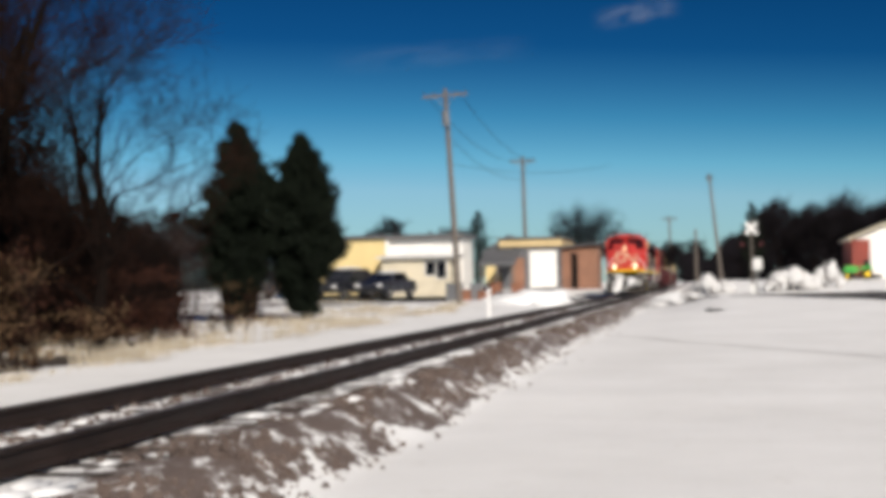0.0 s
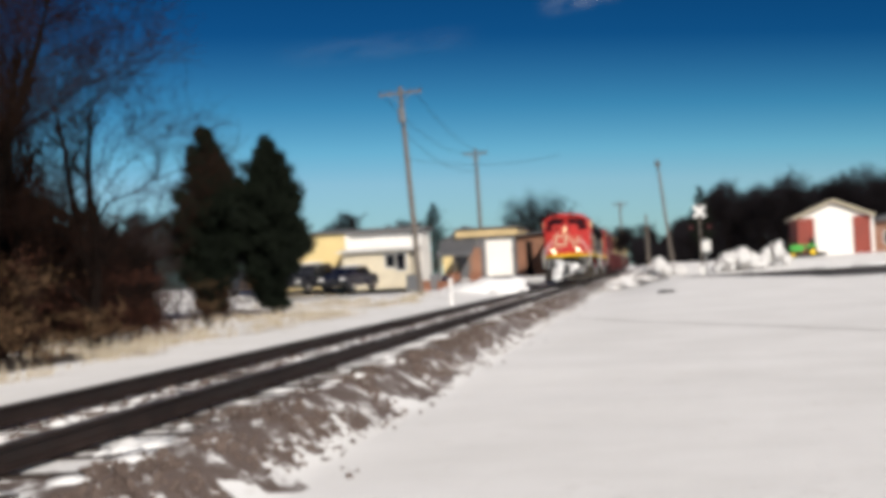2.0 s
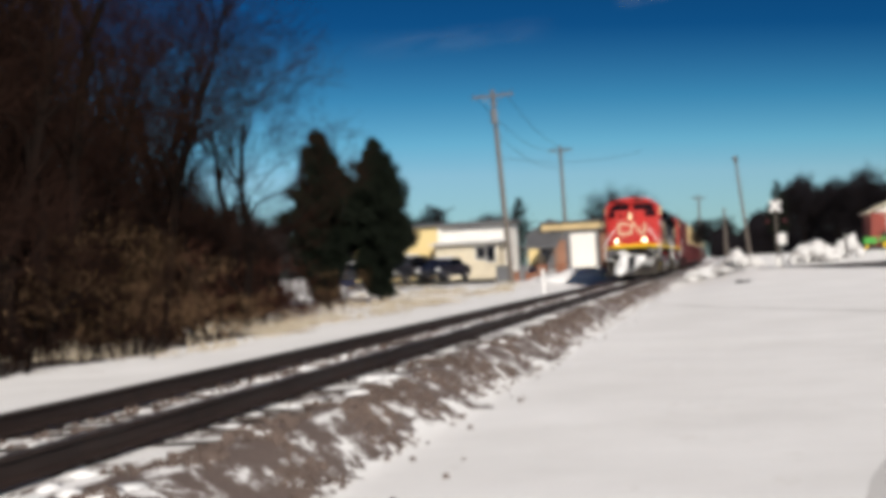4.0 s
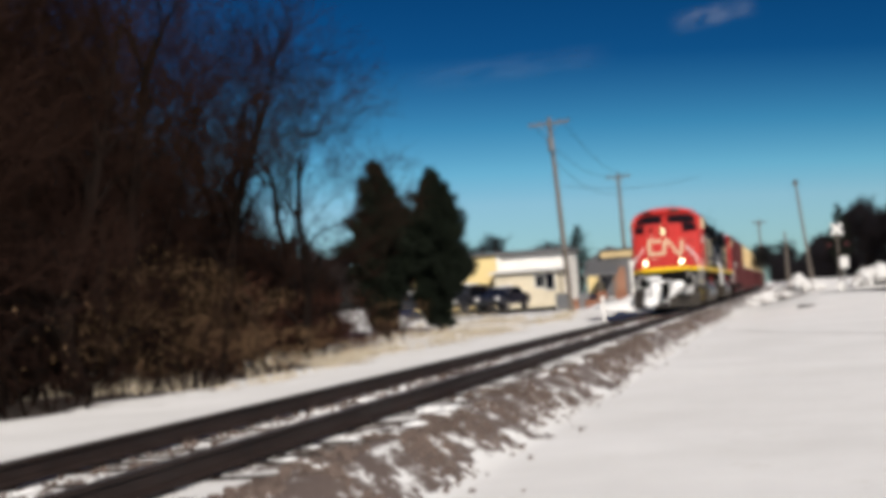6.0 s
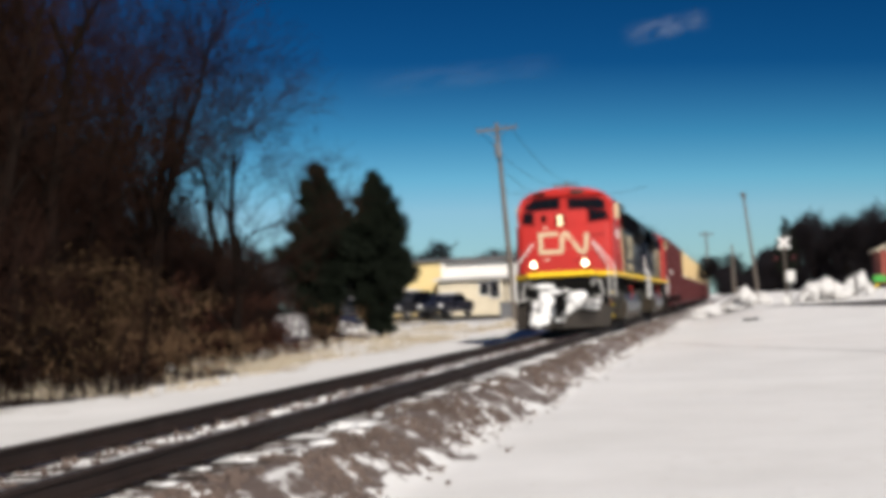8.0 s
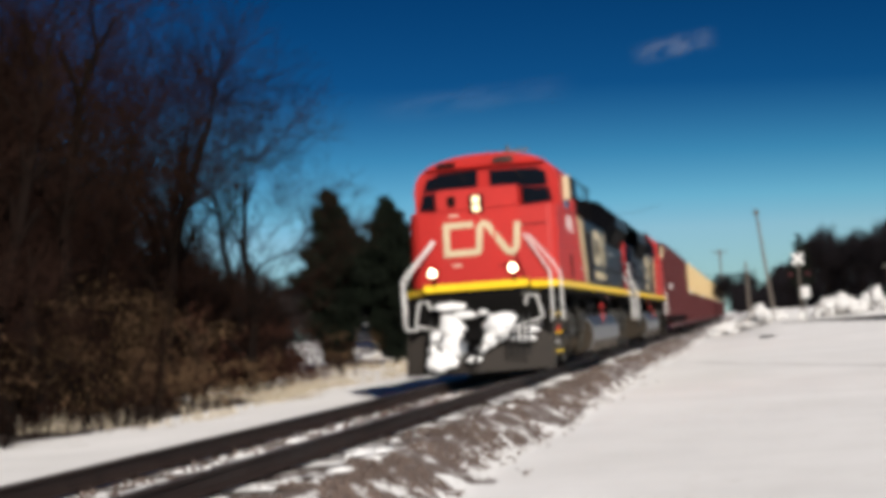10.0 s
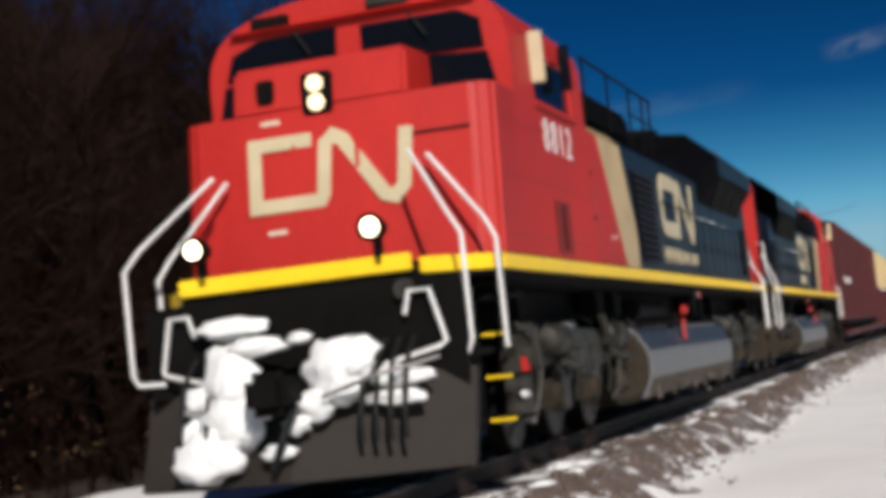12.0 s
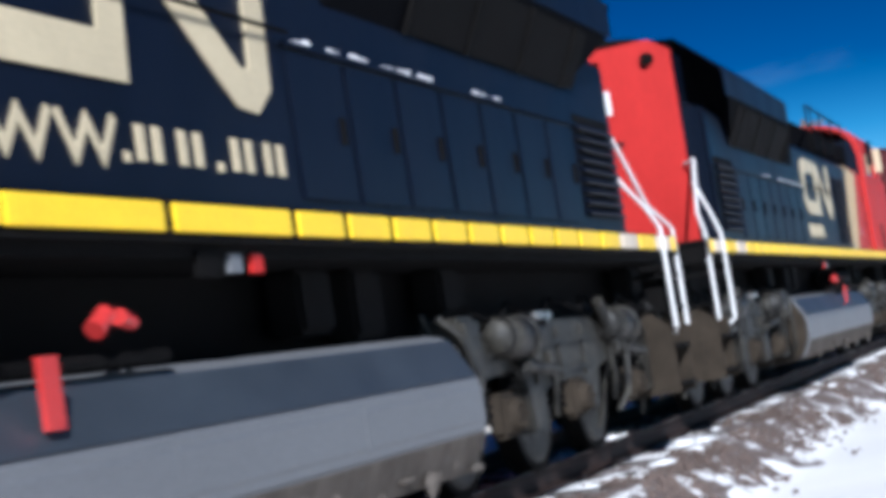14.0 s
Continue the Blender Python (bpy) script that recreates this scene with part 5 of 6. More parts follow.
def build_grass():
    rnd = random.Random(12)
    v, f = [], []
    for _ in range(2500):
        y = 27 + 62 * rnd.random()
        x = -4.9 + 1.1 * noise.noise(Vector((0, y * 0.16, 4))) - abs(rnd.gauss(0, 3.6)) - 0.02 * (y - 27)
        if noise.noise(Vector((x * 0.55, y * 0.13, 9))) < 0.24 - 0.3 * rnd.random():
            continue
        tall = rnd.uniform(0.10, 0.40) * (0.6 + 0.8 * rnd.random())
        for _ in range(9):
            px, py = x + rnd.gauss(0, 0.12), y + rnd.gauss(0, 0.12)
            z = ground_z(px, py) - 0.02
            lean, w = Vector((rnd.gauss(0, 0.25), rnd.gauss(0, 0.25), 1)) * tall * rnd.uniform(0.6, 1.1), rnd.uniform(0.006, 0.014)
            o = len(v)
            v += [(px - w, py, z), (px + w, py, z), (px + lean.x, py + lean.y, z + lean.z)]
            f.append((o, o + 1, o + 2))
    tagged(raw("dry_grass", v, f, M["straw"]), "straw-coloured dry grass standing in the snow", "grass", kind="stuff")


def build_plants():
    kinds = [make_tree(s, h, sp, 9000, "tall bare tree with dark trunk and brown twigs") for s, h, sp in ((3, 11.5, 0.62), (7, 13.0, 0.55), (11, 10.0, 0.70), (19, 12.0, 0.6))]
    spots = [(-7.9, 41.5, 2, 0.95, 140), (-9.2, 45.0, 0, 0.85, 330), (-8.4, 36.4, 3, 0.95, 265), (-8.6, 39.5, 0, 1.0, 10), (-9.4, 33.0, 1, 1.0, 100), (-10.8, 41.5, 2, 1.05, 40), (-8.3, 28.0, 3, 0.95, 0), (-12.0, 36.0, 1, 1.1, 200), (-7.6, 23.0, 2, 0.9, 300), (-11.0, 27.0, 0, 1.1, 130),
             (-14.5, 44.0, 3, 1.0, 60), (-15.0, 31.0, 2, 1.2, 80), (-9.5, 18.5, 1, 1.0, 20), (-13.5, 21.5, 3, 1.1, 250), (-17.5, 38.0, 0, 1.1, 170), (-19.0, 26.0, 1, 1.2, 310), (-16.5, 50.0, 2, 0.85, 15),
             (-22.0, 46.0, 3, 1.1, 215), (-24.0, 34.0, 0, 1.2, 95), (-21.0, 56.0, 1, 0.8, 5), (-8.2, 13.0, 0, 0.9, 75), (-12.5, 14.0, 2, 1.1, 190), (-18.0, 17.0, 3, 1.1, 140), (-27, 52, 2, 1.1, 33), (-30, 42, 1, 1.2, 66), (-10.5, 22.0, 0, 1.0, 205), (-9.2, 20.5, 3, 0.9, 118), (-11.8, 24.5, 2, 1.1, 290), (-12.8, 29.0, 3, 1.15, 48), (-14.0, 26.0, 1, 1.2, 155), (-11.4, 31.5, 2, 1.0, 12), (-13.2, 33.8, 0, 1.15, 222), (-10.2, 25.6, 1, 0.95, 340), (-9.0, 16.0, 2, 1.0, 265), (-11.0, 18.0, 3, 1.1, 35), (-10.0, 36.0, 3, 0.8, 260), (-8.9, 30.5, 2, 0.75, 330)]
    used = set()
    for x, y, k, s, turn in spots:
        t = copy_thing(kinds[k], pose(0, 0, 0)) if k in used else kinds[k]
        used.add(k)
        t.matrix_basis = pose(x, y, ground_z(x, y), 0, 0, turn)
        for c in t.children:
            c.scale = (s, s, s)
    # small far bare trees between the wood and the evergreens
    small = make_tree(23, 5.2, 0.7, 4200, "small grey bare tree by the yard", "twig_lit")
    small.matrix_basis = pose(-16.2, 72, ground_z(-16.2, 72), 0, 0, 0)
    for x, y, s, turn in ((-13.9, 63, 0.7, 300), (-15.2, 69, 0.95, 110), (-17.2, 70, 1.05, 190), (-14.6, 66, 0.75, 70), (-18.5, 76, 1.1, 150), (-20.5, 80, 1.15, 220), (-23, 84, 1.2, 20)):
        t = copy_thing(small, pose(x, y, ground_z(x, y), 0, 0, turn))
        for c in t.children:
            c.scale = (s, s, s)
    # undergrowth along the wood's edge
    make_bush(2, 2.5, 2.8, 3600, 1500, "leaf", "tangled bush with withered tan leaves", pose(-7.0, 29.6, -0.35), 0.030)
    make_bush(3, 1.6, 2.4, 3200, 700, "leaf", "tangled bush with withered tan leaves", pose(-6.6, 26.3, -0.35), 0.03)
    make_bush(4, 1.9, 2.6, 3200, 90, "leaf", "thorny bush with few tan leaves", pose(-7.0, 22.6, -0.35), 0.05)
    make_bush(5, 1.65, 2.6, 3000, 1900, "leaf_red", "dense rust-brown bush beside the wood", pose(-9.5, 45.5, -0.3), 0.07)
    make_bush(6, 2.3, 2.4, 2800, 800, "leaf_red", "dense rust-brown bush beside the wood", pose(-8.4, 36.5, -0.3), 0.06)
    make_bush(7, 1.3, 2.2, 2600, 500, "leaf", "low thorny bush on the bank", pose(-7.4, 40.0, -0.3), 0.05)
    make_bush(8, 1.5, 2.4, 2600, 50, "leaf", "thorny bush with few tan leaves", pose(-6.8, 18.6, -0.35), 0.045)
    make_bush(9, 1.8, 2.4, 2600, 40, "leaf", "thorny bush with few tan leaves", pose(-6.8, 14.6, -0.35), 0.05)
    make_bush(10, 2.7, 3.0, 3200, 380, "leaf_red", "dense rust-brown bush beside the wood", pose(-9.6, 24.5, -0.35), 0.06)
    make_bush(14, 1.7, 2.8, 3200, 900, "leaf_red", "dense rust-brown bush beside the wood", pose(-8.3, 43.5, -0.3), 0.06)
    make_bush(15, 1.9, 3.0, 3400, 700, "leaf_red", "dense rust-brown bush beside the wood", pose(-10.2, 50.5, -0.3), 0.06)
    make_bush(16, 1.4, 2.6, 3000, 500, "leaf", "low thorny bush on the bank", pose(-8.9, 55.5, -0.3), 0.05)
    make_bush(17, 2.0, 2.8, 3200, 2600, "leaf", "tangled bush with withered tan leaves", pose(-7.4, 33.0, -0.35), 0.032)
    make_bush(18, 1.3, 3.0, 3000, 900, "leaf_red", "dark low brush at the foot of the evergreens", pose(-14.9, 67.5, -0.25), 0.06)
    make_bush(19, 1.6, 3.2, 3000, 900, "leaf_red", "dark low brush at the foot of the evergreens", pose(-13.6, 60.5, -0.3), 0.06)
    make_bush(20, 1.0, 2.6, 2600, 500, "leaf_red", "dark low brush at the foot of the evergreens", pose(-12.0, 68.5, -0.25), 0.05)
    make_bush(21, 1.2, 2.4, 2600, 300, "leaf_red", "dark low brush at the foot of the evergreens", pose(-17.5, 72.5, -0.2), 0.05)
    make_bush(13, 1.0, 1.8, 2000, 300, "leaf", "low thorny bush on the bank", pose(-6.4, 33.4, -0.35), 0.05)
    # two evergreens grown together
    make_conifer(1, 7.75, 4.1, "tall dark green conifer beside the yard", pose(-12.8, 70, -0.2), 42000)
    make_conifer(2, 7.2, 3.7, "dark green conifer grown into its neighbour", pose(-10.3, 70.4, -0.2), 36000)
    make_conifer(4, 6.0, 3.0, "small dark conifer behind the workshop", pose(-12.5, 140, 1.0), 2500)
    make_conifer(5, 6.6, 2.4, "slim dark conifer behind the crossing", pose(10.0, 150, 1.0), 2500)
    # broad round tree far off, and the dark wood on the skyline
    dome = thing("bare_tree", "broad round bare tree with a hazy crown on the skyline", "tree", "far bare trees", pose(-5.8, 172, 0.9))
    rd = random.Random(44)
    bm = rod((0, 0, -0.3), (0, 0, 2.4), 0.26, 0.2, None, 10)
    v, f = [], []

    def twig_bar(a, b, w):
        u = (b - a).orthogonal().normalized() * w
        n = (b - a).cross(u).normalized() * w
        o = len(v)
        v.extend([tuple(a + u), tuple(a - u * 0.5 + n), tuple(a - u * 0.5 - n), tuple(b)])
        f.extend([(o, o + 1, o + 3), (o + 1, o + 2, o + 3), (o + 2, o, o + 3)])
    for k in range(60):
        ang, up = rd.random() * math.tau, rd.uniform(0.0, 1.0)
        wide = (1 - up ** 2.4) ** 0.5
        d = Vector((math.cos(ang) * wide * 4.7, math.sin(ang) * wide * 4.7, 2.9 + up * 5.6)) * rd.uniform(0.86, 1.0)
        root = Vector((0, 0, rd.uniform(1.2, 2.4)))
        mid = root.lerp(d, 0.5) + Vector((rd.gauss(0, 0.25), rd.gauss(0, 0.25), 0.5))
        tube([root, mid, d * 0.92], 0.028, bm, 5)
        for j in range(150):
            q = 0.3 + 0.7 * rd.random() ** 0.6
            p = (root.lerp(mid, q * 2) if q < 0.5 else mid.lerp(d, q * 2 - 1)) + Vector((rd.gauss(0, 0.35), rd.gauss(0, 0.35), rd.gauss(0, 0.25)))
            out = Vector((rd.gauss(0, 0.6), rd.gauss(0, 0.6), rd.gauss(0.35, 0.45)))
            twig_bar(p, p + out * rd.uniform(0.4, 0.8), rd.uniform(0.010, 0.018))
    part("trunk", bm, M["bark"], dome)
    raw("crown", v, f, M["twig_far"], dome)
    far = make_tree(31, 9.6, 0.95, 16000, "dark bare tree of the far wood", "twig_far", "bare_tree", "far bare trees", thin=0.022, upright=0.1, start=0.3)
    far.matrix_basis = pose(30, 178, 0.9, 0, 0, 0)
    rnd = random.Random(6)
    place = [(8 + 1.6 * k + rnd.uniform(-0.6, 0.6), 172 + rnd.uniform(-8, 14), rnd.uniform(0.62, 0.86)) for k in range(12)]
    place = [(x, y, s if x > 12 else s * 0.5) for x, y, s in place]
    place += [(3.0, 185, 0.5), (5.2, 190, 0.55), (1.0, 200, 0.55), (-1.2, 180, 0.62), (-8.2, 178, 0.62), (-36, 148, 0.75), (-40, 152, 0.9), (-44, 150, 0.8), (-33, 140, 0.6), (-29, 146, 0.6), (29, 165, 0.8), (31.5, 170, 0.9), (34, 160, 0.8), (-20, 170, 0.7), (-26, 165, 0.8), (-32, 160, 0.9), (26.5, 182, 0.85)]
    for x, y, s in place:
        t = copy_thing(far, pose(x, y, 0.9, 0, 0, rnd.uniform(0, 360)))
        t["label"] = "dark bare tree of the far wood"
        for c in t.children:
            c.scale = (s, s, s)
    # inside of the wood beside the track; twig colour carries its shade
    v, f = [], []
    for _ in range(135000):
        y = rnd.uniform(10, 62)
        # edge line laid out to fit the camera's view
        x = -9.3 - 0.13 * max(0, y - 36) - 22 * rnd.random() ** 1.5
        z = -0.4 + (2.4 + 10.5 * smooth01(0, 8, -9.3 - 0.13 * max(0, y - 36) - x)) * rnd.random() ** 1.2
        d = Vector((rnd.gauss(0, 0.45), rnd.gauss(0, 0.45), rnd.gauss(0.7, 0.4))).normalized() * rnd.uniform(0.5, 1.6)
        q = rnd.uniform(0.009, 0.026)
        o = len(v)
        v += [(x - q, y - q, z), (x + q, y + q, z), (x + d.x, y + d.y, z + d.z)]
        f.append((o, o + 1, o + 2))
    tagged(raw("thicket", v, f, M["twig_shaded"]), "tangle of bare twigs inside the wood, coloured as shaded", "thicket", kind="stuff")
    v, f = [], []
    for _ in range(52000):
        x = rnd.uniform(3.5, 42)
        y = 178 + rnd.uniform(0, 26)
        top = 5.4 * smooth01(7, 14, x) + 2.8 + 2.6 * noise.noise(Vector((x * 0.4, 0, 2)))
        z = 0.8 + top * rnd.random() ** 1.1 * (0.88 + 0.12 * rnd.random())
        d = Vector((rnd.gauss(0, 0.5), rnd.gauss(0, 0.3), rnd.gauss(0.7, 0.4))).normalized() * rnd.uniform(0.4, 1.2)
        w = rnd.uniform(0.03, 0.07)
        o = len(v)
        v += [(x - w, y, z), (x + w, y, z), (x + d.x, y + d.y, z + d.z)]
        f.append((o, o + 1, o + 2))
    for _ in range(24000):
        x = rnd.uniform(-62, -23)
        y = 140 + rnd.uniform(0, 24)
        top = 2.2 + 2.6 * smooth01(-24, -40, x) + 1.8 * noise.noise(Vector((x * 0.4, 0, 5)))
        z = 0.6 + top * rnd.random() ** 1.1
        d = Vector((rnd.gauss(0, 0.5), rnd.gauss(0, 0.3), rnd.gauss(0.7, 0.4))).normalized() * rnd.uniform(0.4, 1.1)
        w = rnd.uniform(0.02, 0.05)
        o = len(v)
        v += [(x - w, y, z), (x + w, y, z), (x + d.x, y + d.y, z + d.z)]
        f.append((o, o + 1, o + 2))
    tagged(raw("far_wood", v, f, M["twig_far"]), "dark tangle of far winter woodland", "woodland", kind="stuff")


# ---- poles, signals, buildings, vehicles ----
def build_pole(x, y, z0, top, r, arm, lean, label, can=False):
    p = thing("utility_pole", label, "utility pole", "utility poles", pose(x, y, z0 - 0.3, 0, lean, 0))
    h = top - z0 + 0.3
    part("post", rod((0, 0, 0), (0, 0, h), r, r * 0.62, None, 14), M["pole"], p)
    if arm:
        part("crossarm", box(-arm, arm, -0.16, -0.05, h - 0.42, h - 0.30), M["pole"], p)
        for k in (-1, -0.55, 0.55, 1):
            part("insulator", rod((k * arm * 0.94, -0.1, h - 0.30), (k * arm * 0.94, -0.1, h - 0.14), 0.04, 0.025, None, 10), M["truck"], p)
        for s in (-1, 1):
            part("brace", tube([(0, -0.12, h - 1.0), (s * arm * 0.5, -0.12, h - 0.42)], 0.018, None, 6), M["steel"], p)
    if can:
        bm = rod((0.0, -0.36, h - 1.95), (0.0, -0.36, h - 1.2), 0.19, 0.19, None, 18)
        rod((0.0, -0.36, h - 1.2), (0.0, -0.36, h - 1.13), 0.19, 0.11, bm, 18)
        part("transformer", bm, M["tank"], p, "pale grey transformer can")
        part("transformer_bracket", box(-0.05, 0.05, -0.3, 0, h - 1.7, h - 1.6), M["steel"], p)
    return p


def build_wires():
    for k, (dx, dz) in enumerate(((-0.9, -0.4), (0.9, -0.4), (0.0, -2.3))):
        a, b = Vector((-7.41 + dx, 89.9, 11.05 + dz)), Vector((-7.11 + dx * 0.8, 124.9, 10.17 + dz * 0.7))
        pts = [a.lerp(b, i / 12) - Vector((0, 0, 0.7 * 4 * (i / 12) * (1 - i / 12))) for i in range(13)]
        w = part("overhead_wire", tube(pts, 0.016, None, 5), M["rubber"], None)
        tagged(w, "thin black overhead wire strung between poles", "wire", "overhead wires")
    pts = [Vector((-7.2, 89.9, 7.2)).lerp(Vector((-1.0, 128.0, 9.6)), i / 10) - Vector((0, 0, 0.5 * 4 * (i / 10) * (1 - i / 10))) for i in range(11)]
    tagged(part("overhead_wire", tube(pts, 0.014, None, 5), M["rubber"], None), "thin black overhead wire strung between poles", "wire", "overhead wires")


def build_signal(x, y, z):
    s = thing("crossing_signal", "grade crossing post with white crossbuck and lights", "crossing signal", "", pose(x, y, z))
    part("mast", rod((0, 0, -0.5), (0, 0, 4.0), 0.065, 0.055, None, 12), M["pole"], s)
    for a in (45, -45):
        bm = box(-0.47, 0.47, -0.10 - (0.03 if a > 0 else 0), -0.08 - (0.03 if a > 0 else 0), -0.115, 0.115)
        bm.transform(Matrix.Translation((0, 0, 3.45)) @ Matrix.Rotation(radians(a), 4, "Y"))
        part("crossbuck_blade", bm, M["white"], s, "white crossbuck blade")
    part("light_arm", box(-0.7, 0.7, -0.05, 0.05, 2.45, 2.55), M["under"], s)
    for k in (-0.55, 0.55):
        part("light_shield", rod((k, -0.1, 2.5), (k, -0.06, 2.5), 0.28, 0.28, None, 24), M["under"], s)
        part("signal_lens", rod((k, -0.14, 2.5), (k, -0.1, 2.5), 0.12, 0.12, None, 16), M["red_dull"], s)
    part("base", box(-0.2, 0.2, -0.2, 0.2, -0.5, 0.1, None, 0.03), M["white"], s)
    c = thing("relay_box", "small silver relay box on a post", "relay box", "", pose(x + 0.30, y + 1.0, z - 0.3))
    part("case", box(-0.32, 0.32, -0.22, 0.22, 1.25, 2.0, None, 0.04), M["white"], c)
    part("stand", rod((0, 0, -0.1), (0, 0, 1.26), 0.06, 0.06, None, 10), M["steel"], c)
    part("case_door", box(-0.27, 0.27, -0.235, -0.215, 1.32, 1.93, None, 0.01), M["white"], c)


def siding(par, x0, x1, y, z0, z1, m, pitch=0.22):
    """Lapped boards on a front wall."""
    n = max(1, int((z1 - z0) / pitch))
    me = None
    for k in range(n):
        z = z0 + k * (z1 - z0) / n
        if me is None:
            ob = part("board", prism([(y, 0), (y - 0.028, 0.004), (y - 0.006, (z1 - z0) / n), (y, (z1 - z0) / n)], "x", x0, x1), M[m], par)
            me = ob.data
        else:
            ob = new("board", me)
            ob.parent = par
        ob.location = (0, 0, z)


def window(par, x0, x1, y, z0, z1, frame_m="white"):
    w = part("window", box(x0, x1, y - 0.02, y + 0.05, z0, z1), M["glass"], par, "dark window pane")
    bm = box(x0 - 0.07, x0, y - 0.06, y + 0.05, z0 - 0.07, z1 + 0.07)
    box(x1, x1 + 0.07, y - 0.06, y + 0.05, z0 - 0.07, z1 + 0.07, bm)
    box(x0, x1, y - 0.06, y + 0.05, z0 - 0.07, z0, bm)
    box(x0, x1, y - 0.06, y + 0.05, z1, z1 + 0.07, bm)
    part("window_frame", bm, M[frame_m], w)


def build_workshop():
    """The long low building: yellow end, white front with a lean-to, grey roof."""
    h = thing("workshop_building", "long low workshop with yellow and white walls", "building")
    z0 = 0.5
    part("wall", box(-20.5, -14.35, 110, 115, z0, 4.05), M["buff_wall"], h, "pale yellow wall")
    siding(h, -20.5, -14.4, 110, 0.9, 4.0, "buff_wall", 0.3)
    part("wall", box(-14.3, -9.55, 110.3, 115, z0, 4.05), M["white_wall"], h, "white wall")
    siding(h, -14.25, -9.6, 110.3, 2.95, 4.0, "white_wall", 0.26)
    part("corner_trim", box(-14.5, -14.25, 109.94, 110.1, 0.6, 4.1), M["white_wall"], h)
    part("roof", box(-20.9, -9.3, 109.7, 115.4, 4.05, 4.28, None, 0.03), M["roof"], h, "flat grey roof edge")
    part("annex_wall", box(-14.25, -9.9, 107.2, 110.28, 0.3, 2.72), M["cream_wall"], h, "cream front of the lean-to")
    part("annex_roof", prism([(106.8, 2.70), (106.8, 2.78), (110.29, 2.98), (110.29, 2.90)], "x", -14.6, -9.5), M["snow_grey"], h, "thin snow on the lean-to roof")
    window(h, -11.45, -10.85, 107.2, 1.65, 2.45)
    window(h, -10.75, -10.15, 107.2, 1.45, 2.5)
    part("annex_door", box(-13.4, -12.5, 107.14, 107.2, 0.4, 2.35), M["cream_wall"], h)
    part("side_stripe", box(-12.9, -11.7, 110.24, 110.3, 3.25, 3.75), M["white_wall"], h)
    for x in (-19.6,):
        window(h, x, x + 1.2, 110, 1.9, 2.9)
    for k, x in enumerate((-11.9, -11.2, -10.6)):
        part("roof_vent", rod((x, 112, 4.25), (x, 112, 4.55 + 0.2 * (k % 2)), 0.07, 0.07, None, 10), M["truck"], h)


def build_sheds():
    s = thing("storage_building", "low storage building with tan fascia and white garage door", "building", "", pose(0.3, 0, 0))
    # the wall's grey carries the shade that lies below the fascia
    part("wall", box(-8.3, -4.25, 118, 128, 0.6, 3.5), M["roof"], s, "front wall coloured dark grey as if shaded")
    part("fascia", box(-8.45, -4.1, 117.8, 128.2, 3.5, 4.05, None, 0.03), M["beige"], s, "tan fascia board")
    part("roof", box(-8.55, -4.0, 117.6, 128.4, 4.05, 4.15), M["roof"], s)
    d = part("garage_door", box(-6.35, -4.5, 117.93, 118, 0.7, 3.2), M["white_wall"], s, "white sectional garage door")
    for k in range(5):
        part("door_section", box(-6.33, -4.52, 117.90, 117.93, 0.75 + k * 0.48, 1.18 + k * 0.48, None, 0.008), M["white_wall"], d)
    part("side_door", box(-7.6, -6.7, 117.95, 118, 0.7, 2.75), M["brown_wall"], s, "grey side door")
    part("lean_to", prism([(114.5, 2.2), (114.5, 2.35), (117.99, 3.3), (117.99, 3.15)], "x", -9.4, -7.0), M["roof"], s, "grey lean-to roof")
    for px in (-9.2, -8.2, -7.15):
        part("lean_to_post", box(px - 0.06, px + 0.06, 114.6, 114.72, 0.4, 2.25), M["pole"], s)
    b = thing("board_shed", "brown board shed with a dark doorway", "shed")
    part("wall", box(-4.0, -1.5, 119, 124, 0.5, 3.45), M["brown_wall"], b)
    for k in range(-2, 9):
        part("board", box(-3.48 + k * 0.22, -3.29 + k * 0.22, 118.96, 119, 0.6, 3.4), M["brown_wall"], b)
    part("doorway", box(-3.3, -2.85, 118.93, 118.955, 0.6, 3.0), M["under"], b)
    part("roof", prism([(-4.05, 3.4), (-4.05, 3.5), (-1.3, 3.72), (-1.3, 3.6)], "y", 118.5, 124.4), M["roof"], b)
    g = thing("gable_house", "grey-roofed low house behind the poles", "house")
    part("wall", box(-10.6, -7.0, 130, 137, 0.7, 3.4), M["buff_wall"], g)
    part("roof", prism([(-11, 3.35), (-8.8, 4.7), (-6.6, 3.35)], "y", 129.6, 137.4), M["roof"], g)
    window(g, -9.6, -8.9, 130, 1.9, 2.8)


